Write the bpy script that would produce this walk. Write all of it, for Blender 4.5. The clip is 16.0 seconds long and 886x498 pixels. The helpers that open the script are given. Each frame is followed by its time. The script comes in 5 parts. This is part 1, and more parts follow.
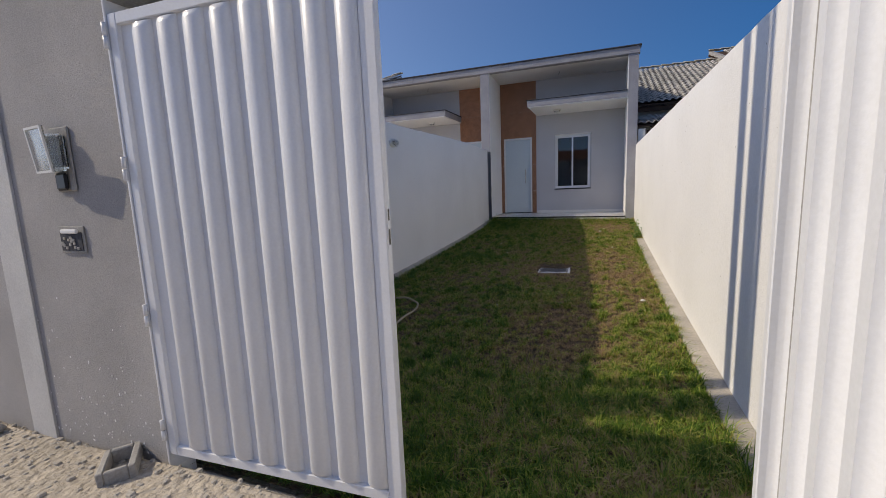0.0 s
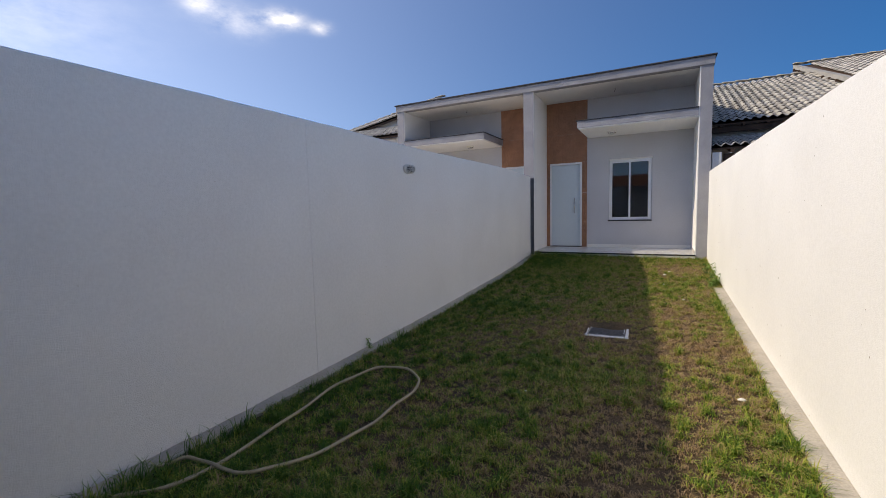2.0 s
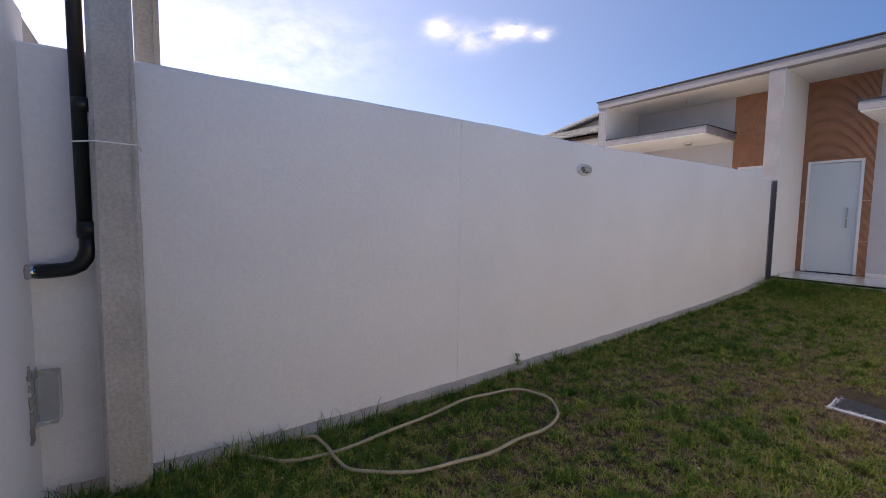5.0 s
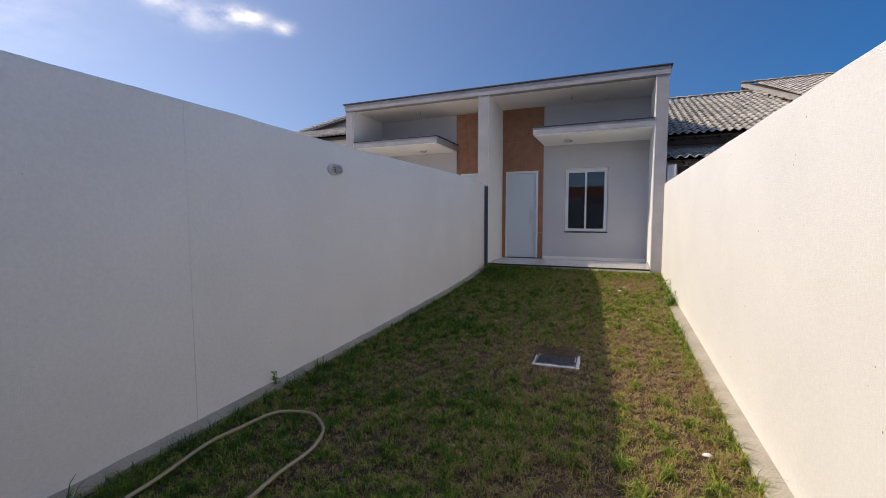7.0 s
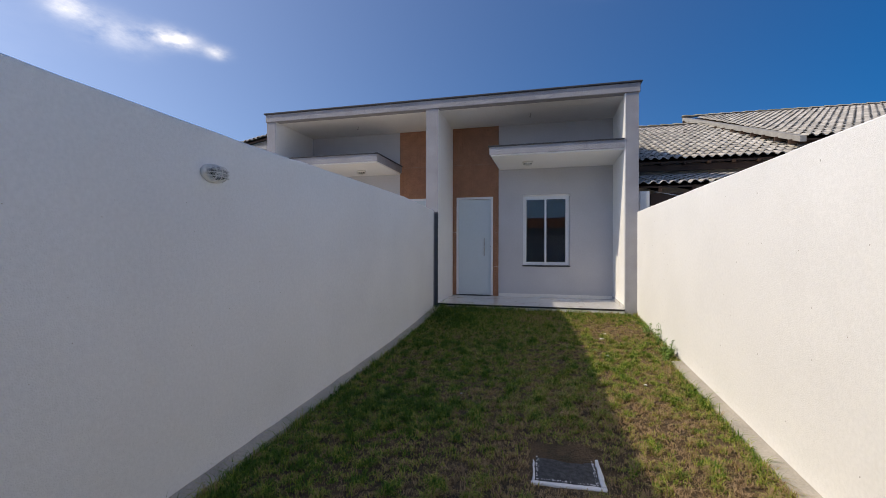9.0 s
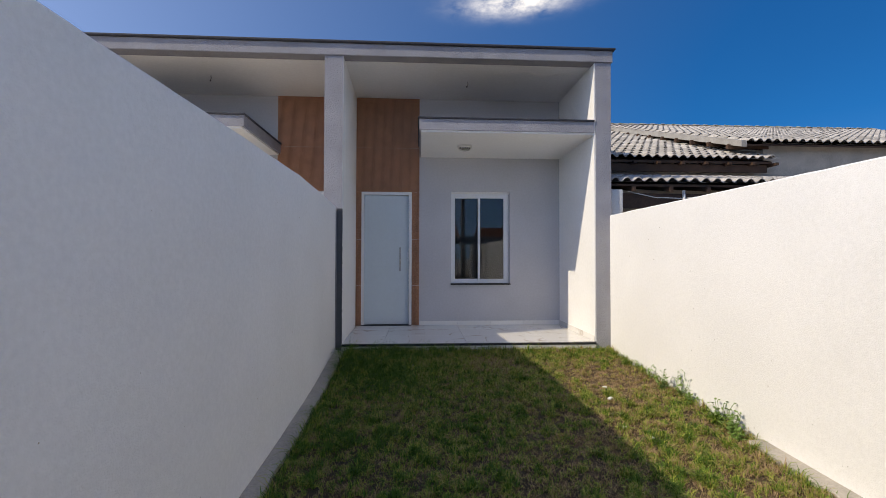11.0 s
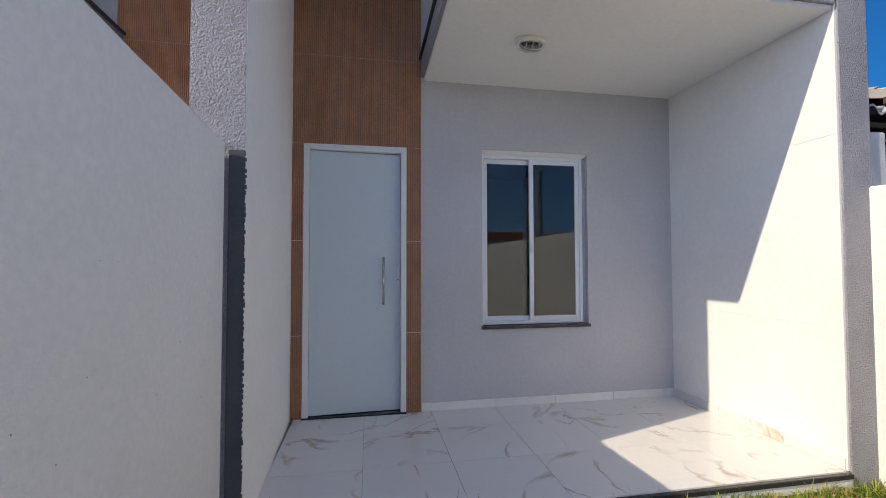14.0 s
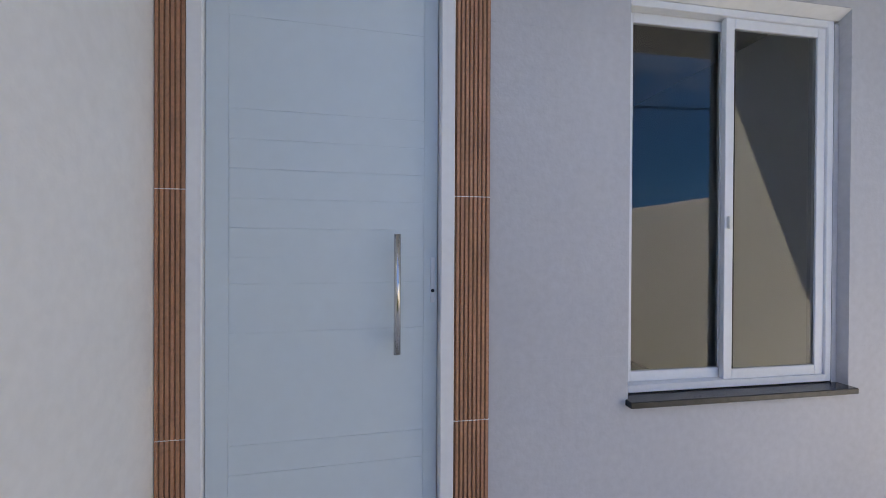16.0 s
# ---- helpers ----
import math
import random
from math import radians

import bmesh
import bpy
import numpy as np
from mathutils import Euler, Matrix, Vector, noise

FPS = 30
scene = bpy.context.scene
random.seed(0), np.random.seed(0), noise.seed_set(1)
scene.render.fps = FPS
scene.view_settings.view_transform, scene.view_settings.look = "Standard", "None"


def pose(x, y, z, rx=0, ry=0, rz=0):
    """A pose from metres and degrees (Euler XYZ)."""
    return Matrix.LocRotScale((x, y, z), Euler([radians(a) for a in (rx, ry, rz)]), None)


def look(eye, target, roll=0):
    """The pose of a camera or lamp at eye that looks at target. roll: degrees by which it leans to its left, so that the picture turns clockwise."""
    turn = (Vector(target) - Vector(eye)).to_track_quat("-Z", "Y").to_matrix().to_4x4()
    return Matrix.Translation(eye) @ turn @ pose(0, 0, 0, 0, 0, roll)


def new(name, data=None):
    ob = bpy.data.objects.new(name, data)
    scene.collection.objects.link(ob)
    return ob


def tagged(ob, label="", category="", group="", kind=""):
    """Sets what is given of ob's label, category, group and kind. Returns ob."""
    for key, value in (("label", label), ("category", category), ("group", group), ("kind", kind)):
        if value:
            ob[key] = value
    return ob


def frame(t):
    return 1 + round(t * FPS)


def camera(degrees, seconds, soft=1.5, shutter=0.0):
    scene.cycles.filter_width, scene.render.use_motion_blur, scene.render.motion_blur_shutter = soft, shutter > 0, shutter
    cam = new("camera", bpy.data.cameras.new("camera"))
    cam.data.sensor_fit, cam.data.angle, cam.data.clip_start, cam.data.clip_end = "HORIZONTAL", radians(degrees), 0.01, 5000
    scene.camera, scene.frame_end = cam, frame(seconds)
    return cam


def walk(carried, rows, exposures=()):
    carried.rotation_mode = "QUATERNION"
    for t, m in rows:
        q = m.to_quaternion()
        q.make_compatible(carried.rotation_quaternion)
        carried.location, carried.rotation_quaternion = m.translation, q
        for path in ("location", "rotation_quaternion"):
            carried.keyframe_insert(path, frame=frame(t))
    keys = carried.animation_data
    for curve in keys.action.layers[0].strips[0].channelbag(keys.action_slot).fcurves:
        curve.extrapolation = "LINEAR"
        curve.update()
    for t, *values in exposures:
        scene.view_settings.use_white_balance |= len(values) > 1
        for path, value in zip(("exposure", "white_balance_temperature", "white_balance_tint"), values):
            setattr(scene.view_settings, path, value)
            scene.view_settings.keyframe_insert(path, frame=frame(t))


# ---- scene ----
cam = camera(92.9, 16.0, soft=0.8)
PATH = [
    (0, (2.792, -12.349, 0.842), (2.072, -10.506, 0.551), -2.3),
    (0.5, (2.73, -12.135, 0.886), (1.935, -10.32, 0.615), -2.8),
    (1, (2.639, -11.822, 0.932), (1.829, -10.01, 0.685), -3.7),
    (1.5, (2.639, -11.472, 0.952), (1.743, -9.697, 0.739), -2.5),
    (2, (2.641, -11.142, 0.978), (1.715, -9.378, 0.801), -1.4),
    (2.5, (2.592, -10.911, 0.999), (1.656, -9.149, 0.858), -1.9),
    (3, (2.639, -10.787, 0.99), (1.397, -9.223, 0.893), -0.8),
    (3.5, (2.636, -10.756, 1.002), (1.052, -9.539, 0.897), 0.1),
    (5.8, (2.81, -10.461, 0.985), (1.172, -9.325, 0.827), 0.8),
    (6, (2.804, -10.443, 0.988), (1.336, -9.093, 0.837), 0.8),
    (6.2, (2.788, -10.430, 0.994), (1.522, -8.888, 0.854), 0.7),
    (6.5, (2.742, -10.419, 1.0), (1.775, -8.673, 0.863), 0.3),
    (7, (2.641, -10.416, 0.999), (1.872, -8.576, 0.851), -0.1),
    (7.5, (2.593, -10.287, 0.981), (1.855, -8.436, 0.818), -0.4),
    (8, (2.471, -9.974, 0.948), (1.846, -8.082, 0.778), 0.0),
    (8.5, (2.217, -9.54, 0.977), (1.689, -7.615, 0.855), -0.3),
    (9, (2.007, -9.045, 1.021), (1.511, -7.108, 1.018), 0.1),
    (9.5, (1.724, -8.459, 1.026), (1.415, -6.483, 1.063), 0.4),
    (12, (0.62, -5.657, 1.136), (0.872, -3.674, 1.177), -0.2),
    (12.5, (0.562, -5.076, 1.17), (0.866, -3.1, 1.22), -0.3),
    (13, (0.551, -4.521, 1.239), (0.856, -2.545, 1.283), -0.5),
    (13.5, (0.517, -3.953, 1.186), (0.863, -1.985, 1.261), -0.5),
    (14, (0.498, -3.408, 1.197), (0.847, -1.439, 1.262), -0.1),
    (14.5, (0.464, -2.847, 1.233), (0.819, -0.88, 1.284), -0.1),
    (15, (0.545, -2.346, 1.255), (0.882, -0.375, 1.286), 0.4),
    (15.5, (0.519, -1.831, 1.229), (0.868, 0.138, 1.257), 0.6),
    (16, (0.528, -1.356, 1.207), (0.873, 0.614, 1.195), 0.3),
]
EXPOSURES = [(t, e, k, m) for t, e, k, m in ((0, 0.45, 8700, 15), (1.5, 0.65, 8900, 14), (2.5, 0.9, 9300, 16), (3.5, 1.15, 9800, 21), (5.8, 1.1, 9900, 22), (6.2, 1.2, 9900, 21), (7, 0.75, 9300, 16), (9.5, 0.65, 8700, 14), (12, 0.72, 8700, 15), (13, 0.7, 8700, 15), (13.5, 0.78, 8900, 15), (14.5, 1.05, 9100, 14), (15, 1.25, 9200, 14), (16, 1.5, 9200, 14))]
walk(cam, [(t, look(eye, target, roll)) for t, eye, target, roll in PATH], [(t, round(e + (0.92 if t < 11 else 1.02), 2), k + 100, m - 6) for t, e, k, m in EXPOSURES])

# world and sun
SUN_DIR = Vector((1.0, 0.31, -0.80)).normalized()
world = bpy.data.worlds.new("sky")
scene.world = world
world.use_nodes = True
wn, wl = world.node_tree.nodes, world.node_tree.links
wn.clear()
sky = wn.new("ShaderNodeTexSky")
sky.sky_type = "NISHITA"
sky.sun_disc = False
sky.sun_elevation = math.asin(-SUN_DIR.z)
sky.sun_rotation = math.atan2(-SUN_DIR.x, -SUN_DIR.y)
sky.air_density, sky.dust_density, sky.ozone_density = 0.9, 0.1, 3.0
# the lowest sky is as deep a blue as the sky higher up
lift = wn.new("ShaderNodeVectorMath")
lift.operation = "MULTIPLY_ADD"
lift.inputs[1].default_value, lift.inputs[2].default_value = (1.0, 1.0, 0.9), (0.0, 0.0, 0.16)
unit = wn.new("ShaderNodeVectorMath")
unit.operation = "NORMALIZE"
sky_tc = wn.new("ShaderNodeTexCoord")
wl.new(sky_tc.outputs["Generated"], lift.inputs[0])
wl.new(lift.outputs[0], unit.inputs[0])
wl.new(unit.outputs[0], sky.inputs[0])
bg = wn.new("ShaderNodeBackground")
hs = wn.new("ShaderNodeHueSaturation")
hs.inputs["Hue"].default_value = 0.513
wl.new(sky.outputs[0], hs.inputs["Color"])
tc = wn.new("ShaderNodeTexCoord")
# a clear sky is paler and brighter towards the sun, deeper and bluer away from it
away = wn.new("ShaderNodeVectorMath")
away.operation = "DOT_PRODUCT"
away.inputs[1].default_value = -SUN_DIR
wl.new(tc.outputs["Generated"], away.inputs[0])


def sunward(low, high):
    r = wn.new("ShaderNodeMapRange")
    r.inputs[1].default_value, r.inputs[2].default_value = -0.45, 0.85
    r.inputs[3].default_value, r.inputs[4].default_value = low, high
    wl.new(away.outputs["Value"], r.inputs[0])
    return r.outputs[0]


wl.new(sunward(1.45, 1.0), hs.inputs["Saturation"])
deep = wn.new("ShaderNodeVectorMath")
deep.operation = "SCALE"
wl.new(hs.outputs[0], deep.inputs[0])
wl.new(sunward(0.31, 0.50), deep.inputs["Scale"])


def wmath(op, a, b=None):
    m = wn.new("ShaderNodeMath")
    m.operation = op
    for i, v in enumerate((a, b)):
        if v is None:
            continue
        if isinstance(v, (int, float)):
            m.inputs[i].default_value = v
        else:
            wl.new(v, m.inputs[i])
    return m.outputs[0]


sep = wn.new("ShaderNodeSeparateXYZ")
wl.new(tc.outputs["Generated"], sep.inputs[0])
az = wmath("ARCTAN2", sep.outputs[0], sep.outputs[1])
el = wmath("ARCSINE", sep.outputs[2])
mp = wn.new("ShaderNodeMapping")
mp.inputs["Scale"].default_value = (1.0, 1.0, 2.2)
wl.new(tc.outputs["Generated"], mp.inputs[0])
cn = wn.new("ShaderNodeTexNoise")
cn.inputs["Scale"].default_value, cn.inputs["Detail"].default_value, cn.inputs["Roughness"].default_value = 17, 6, 0.6
wl.new(mp.outputs[0], cn.inputs["Vector"])
total = None
# small clouds: bearing, height, half widths in degrees, density
# the broad one at bearing 120 is unseen, added behind for more skylight
for ca, ce, wa, we, dens in ((-47, 22.7, 1.7, 0.7, 0.5), (-42.6, 22.2, 1.0, 0.5, 0.28), (-56, 23.2, 1.6, 0.8, 0.3), (-52, 22.0, 2.6, 1.2, 0.16), (-73, 20.0, 8, 3.5, 0.06), (-86, 18.0, 12, 6, 0.08), (13, 31.0, 5, 0.9, 0.6), (120, 25, 20, 5, 0.3)):
    u = wmath("DIVIDE", wmath("SUBTRACT", az, math.radians(ca)), math.radians(wa))
    v = wmath("DIVIDE", wmath("SUBTRACT", el, math.radians(ce)), math.radians(we))
    r2 = wmath("ADD", wmath("MULTIPLY", u, u), wmath("MULTIPLY", v, v))
    g = wmath("MULTIPLY", wmath("EXPONENT", wmath("MULTIPLY", r2, -0.7)), dens)
    total = g if total is None else wmath("ADD", total, g)
puffs = wmath("MULTIPLY", total, wmath("MULTIPLY", wmath("MAXIMUM", wmath("SUBTRACT", cn.outputs[0], 0.30), 0.0), 2.6))
cover = wmath("MINIMUM", puffs, 0.85)
cm = wn.new("ShaderNodeMix")
cm.data_type = "RGBA"
cm.inputs[7].default_value = (6.0, 6.1, 6.3, 1)
wl.new(cover, cm.inputs[0])
wl.new(deep.outputs[0], cm.inputs[6])
wl.new(cm.outputs[2], bg.inputs[0])
bg.inputs["Strength"].default_value = 0.155
wo = wn.new("ShaderNodeOutputWorld")
wl.new(bg.outputs[0], wo.inputs[0])

sun_data = bpy.data.lights.new("sun", "SUN")
sun_data.energy, sun_data.angle, sun_data.color = 1.0, radians(0.5), (1.0, 0.99, 0.988)
sun = new("sun", sun_data)
sun.matrix_world = look((-10, -4, 9), Vector((-10, -4, 9)) + SUN_DIR)
scene.view_settings.exposure = 0.0


# ---- materials ----
def material(name, base, rough=0.7, var=0.12, scale=3.0, fine=60.0, bump=0.2, bump_dist=0.004, metal=0.0, dark=None, spots=0.0, island=0.0, bump_scale=None, spec=0.4, obj_var=0.0):
    """Two-scale colour variation, stains and bump, in world metres."""
    m = bpy.data.materials.new(name)
    m.use_nodes = True
    n, l = m.node_tree.nodes, m.node_tree.links
    b = n["Principled BSDF"]
    geo = n.new("ShaderNodeNewGeometry")
    big = n.new("ShaderNodeTexNoise")
    big.inputs["Scale"].default_value, big.inputs["Detail"].default_value = scale, 5
    small = n.new("ShaderNodeTexNoise")
    small.inputs["Scale"].default_value, small.inputs["Detail"].default_value = fine, 3
    l.new(geo.outputs["Position"], big.inputs["Vector"])
    l.new(geo.outputs["Position"], small.inputs["Vector"])
    ramp = n.new("ShaderNodeMapRange")
    ramp.inputs[1].default_value, ramp.inputs[2].default_value = 0.3, 0.7
    l.new(big.outputs[0], ramp.inputs[0])
    mix = n.new("ShaderNodeMix")
    mix.data_type = "RGBA"
    d = dark or [c * (1 - var) for c in base]
    mix.inputs[6].default_value, mix.inputs[7].default_value = (*d, 1), (*base, 1)
    l.new(ramp.outputs[0], mix.inputs[0])
    hsv = n.new("ShaderNodeHueSaturation")
    val = n.new("ShaderNodeMapRange")
    val.inputs[1].default_value, val.inputs[2].default_value = 0.3, 0.7
    val.inputs[3].default_value, val.inputs[4].default_value = 1 - var * 0.6, 1 + var * 0.4
    l.new(small.outputs[0], val.inputs[0])
    l.new(mix.outputs[2], hsv.inputs["Color"])
    last = val.outputs[0]
    if island or obj_var:
        src = n.new("ShaderNodeObjectInfo").outputs["Random"] if obj_var else geo.outputs["Random Per Island"]
        k = obj_var or island
        r = n.new("ShaderNodeMapRange")
        r.inputs[3].default_value, r.inputs[4].default_value = 1 - k, 1 + k
        l.new(src, r.inputs[0])
        mu = n.new("ShaderNodeMath")
        mu.operation = "MULTIPLY"
        l.new(last, mu.inputs[0])
        l.new(r.outputs[0], mu.inputs[1])
        last = mu.outputs[0]
    l.new(last, hsv.inputs["Value"])
    l.new(hsv.outputs[0], b.inputs["Base Color"])
    if bump:
        bn = n.new("ShaderNodeTexNoise")
        bn.inputs["Scale"].default_value, bn.inputs["Detail"].default_value = bump_scale or fine, 4
        l.new(geo.outputs["Position"], bn.inputs["Vector"])
        bp = n.new("ShaderNodeBump")
        bp.inputs["Strength"].default_value, bp.inputs["Distance"].default_value = bump, bump_dist
        l.new(bn.outputs[0], bp.inputs["Height"])
        l.new(bp.outputs[0], b.inputs["Normal"])
    b.inputs["Roughness"].default_value = rough
    b.inputs["Metallic"].default_value = metal
    b.inputs["Specular IOR Level"].default_value = spec
    return m


WHITE_WALL = material("white_render", (0.87, 0.865, 0.86), 0.9, 0.06, 1.2, 45, 0.5, 0.007, bump_scale=140, spec=0.2)
SMOOTH_WHITE = material("smooth_white_paint", (0.87, 0.865, 0.855), 0.8, 0.05, 1.5, 30, 0.25, 0.003, bump_scale=60, spec=0.3)
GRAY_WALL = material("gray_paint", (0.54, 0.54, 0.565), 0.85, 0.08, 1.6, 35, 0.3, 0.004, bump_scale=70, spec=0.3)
GRAY_ROUGH = material("gray_textured_paint", (0.42, 0.42, 0.46), 0.95, 0.2, 3.0, 120, 1.0, 0.02, bump_scale=100, spec=0.2)
STREET_WALL = material("street_wall_render", (0.53, 0.51, 0.50), 0.95, 0.25, 2.0, 150, 0.9, 0.010, bump_scale=230, spec=0.2)
BAND = material("pale_rough_render", (0.70, 0.69, 0.67), 0.95, 0.15, 3.0, 120, 0.8, 0.008, bump_scale=160, spec=0.2)
CONCRETE = material("concrete", (0.42, 0.40, 0.37), 0.9, 0.25, 5.0, 80, 0.6, 0.006, bump_scale=90)
POST = material("pale_cast_concrete", (0.56, 0.53, 0.49), 0.9, 0.25, 4.0, 60, 0.8, 0.006, bump_scale=45)
CURB = material("pale_cement", (0.55, 0.50, 0.43), 0.9, 0.25, 4.0, 70, 0.6, 0.006)
NAVY = material("dark_navy_coating", (0.085, 0.092, 0.11), 0.6, 0.2, 6.0, 60, 0.2, 0.003)
DARK_EDGE = material("dark_bitumen_edge", (0.06, 0.063, 0.078), 0.8, 0.3, 6.0, 60, 0.6, 0.006)
BLACK_STONE = material("black_granite", (0.045, 0.045, 0.05), 0.25, 0.4, 40.0, 200, 0.0)
DOOR_PAINT = material("pale_blue_white_door", (0.60, 0.68, 0.72), 0.35, 0.03, 1.0, 20, 0.05, 0.001)
FRAME_WHITE = material("white_frame_paint", (0.80, 0.80, 0.80), 0.4, 0.04, 3.0, 40, 0.1, 0.002)
ALU_WHITE = material("white_aluminium", (0.78, 0.80, 0.83), 0.35, 0.04, 3.0, 40, 0.0)
GATE_WHITE = material("gate_gloss_paint", (0.78, 0.79, 0.81), 0.32, 0.05, 4.0, 90, 0.25, 0.002, bump_scale=180, spec=0.5)
STEEL = material("brushed_steel", (0.62, 0.61, 0.60), 0.22, 0.05, 10, 200, 0.0, metal=1.0)
BLACK_PLASTIC = material("black_pipe", (0.015, 0.015, 0.016), 0.35, 0.2, 10, 80, 0.1, 0.001)
CLAD = material("wood_look_cladding", (0.54, 0.265, 0.155), 0.55, 0.25, 6.0, 90, 0.2, 0.002, island=0.10)
# slat colour at half value: groove shade put into the backing
CLAD_SHADE = material("cladding_groove_shade", (0.27, 0.135, 0.075), 0.8, 0.3, 8.0, 90, 0.0)
ROOF_TILE = material("weathered_roof_tile", (0.60, 0.56, 0.51), 0.85, 0.35, 2.5, 30, 0.5, 0.006, obj_var=0.2)
ROOF_TILE_J = material("weathered_roof_tile_far", (0.60, 0.56, 0.51), 0.85, 0.35, 2.5, 30, 0.5, 0.006, island=0.2)
TIMBER = material("dark_roof_timber", (0.10, 0.055, 0.035), 0.8, 0.4, 4.0, 60, 0.3, 0.004)
SOIL = material("lawn_soil", (0.16, 0.10, 0.055), 0.95, 0.5, 9.0, 70, 1.0, 0.02, dark=(0.075, 0.055, 0.03))
DIRT = material("sandy_street", (0.60, 0.52, 0.42), 0.95, 0.3, 1.5, 30, 1.0, 0.035, bump_scale=26)
HOSE_MAT = material("beige_hose", (0.47, 0.39, 0.27), 0.5, 0.1, 8, 60, 0.1, 0.001)
LAMP_WHITE = material("white_plastic", (0.75, 0.74, 0.71), 0.4, 0.05, 8, 60, 0.0)
MANHOLE = material("dark_cover_plate", (0.10, 0.105, 0.115), 0.45, 0.9, 30, 160, 0.8, 0.004)
# near-black base colour stands in for the shade of the unlit room
ROOM_DARK = material("room_shade", (0.12, 0.12, 0.12), 0.9, 0.1, 1.0, 20, 0.0)
FILLER = material("white_filler", (0.90, 0.89, 0.87), 0.85, 0.05, 5.0, 40, 0.2, 0.002)
STAIN = material("grimy_plaster", (0.45, 0.42, 0.38), 0.95, 0.2, 20.0, 80, 0.4, 0.003)
LEAF = material("weed_leaf", (0.17, 0.29, 0.06), 0.6, 0.3, 20, 80, 0.0, island=0.3)


def marble():
    m = material("white_veined_porcelain", (0.80, 0.785, 0.76), 0.12, 0.03, 1.5, 30, 0.0, spec=0.5, obj_var=0.03)
    n, l = m.node_tree.nodes, m.node_tree.links
    b = n["Principled BSDF"]
    src = b.inputs["Base Color"].links[0].from_socket
    geo = n.new("ShaderNodeTexCoord")
    rnd = n.new("ShaderNodeObjectInfo")
    add = n.new("ShaderNodeVectorMath")
    add.operation = "ADD"
    sc = n.new("ShaderNodeVectorMath")
    sc.operation = "SCALE"
    comb = n.new("ShaderNodeCombineXYZ")
    l.new(rnd.outputs["Random"], comb.inputs[0])
    l.new(rnd.outputs["Random"], comb.inputs[1])
    l.new(comb.outputs[0], sc.inputs[0])
    sc.inputs["Scale"].default_value = 37.0
    l.new(geo.outputs["Object"], add.inputs[0])
    l.new(sc.outputs[0], add.inputs[1])
    no = n.new("ShaderNodeTexNoise")
    no.inputs["Scale"].default_value, no.inputs["Detail"].default_value, no.inputs["Distortion"].default_value = 0.85, 6, 1.5
    l.new(add.outputs[0], no.inputs["Vector"])
    sub = n.new("ShaderNodeMath")
    sub.operation = "SUBTRACT"
    sub.inputs[1].default_value = 0.5
    l.new(no.outputs[0], sub.inputs[0])
    ab = n.new("ShaderNodeMath")
    ab.operation = "ABSOLUTE"
    l.new(sub.outputs[0], ab.inputs[0])
    mr = n.new("ShaderNodeMapRange")
    mr.inputs[1].default_value, mr.inputs[2].default_value = 0.0, 0.020
    mr.inputs[3].default_value, mr.inputs[4].default_value = 0.75, 0.0
    l.new(ab.outputs[0], mr.inputs[0])
    no2 = n.new("ShaderNodeTexNoise")
    no2.inputs["Scale"].default_value = 2.5
    l.new(add.outputs[0], no2.inputs["Vector"])
    mr2 = n.new("ShaderNodeMapRange")
    mr2.inputs[1].default_value, mr2.inputs[2].default_value = 0.42, 0.6
    l.new(no2.outputs[0], mr2.inputs[0])
    mu = n.new("ShaderNodeMath")
    mu.operation = "MULTIPLY"
    l.new(mr.outputs[0], mu.inputs[0])
    l.new(mr2.outputs[0], mu.inputs[1])
    mix = n.new("ShaderNodeMix")
    mix.data_type = "RGBA"
    mix.inputs[7].default_value = (0.40, 0.31, 0.22, 1)
    l.new(mu.outputs[0], mix.inputs[0])
    l.new(src, mix.inputs[6])
    l.new(mix.outputs[2], b.inputs["Base Color"])
    return m


MARBLE = marble()


def glass_material(name, tint, mixin):
    m = bpy.data.materials.new(name)
    m.use_nodes = True
    b = m.node_tree.nodes["Principled BSDF"]
    b.inputs["Base Color"].default_value = (*tint, 1)
    b.inputs["Roughness"].default_value = 0.0
    b.inputs["IOR"].default_value = 1.5
    b.inputs["Transmission Weight"].default_value = mixin
    return m


GLASS = glass_material("window_glass", (0.75, 0.8, 0.8), 1.0)
CLEAR_PLASTIC = glass_material("clear_plastic", (0.85, 0.88, 0.88), 0.92)
CLEAR_PLASTIC.node_tree.nodes["Principled BSDF"].inputs["Roughness"].default_value = 0.15


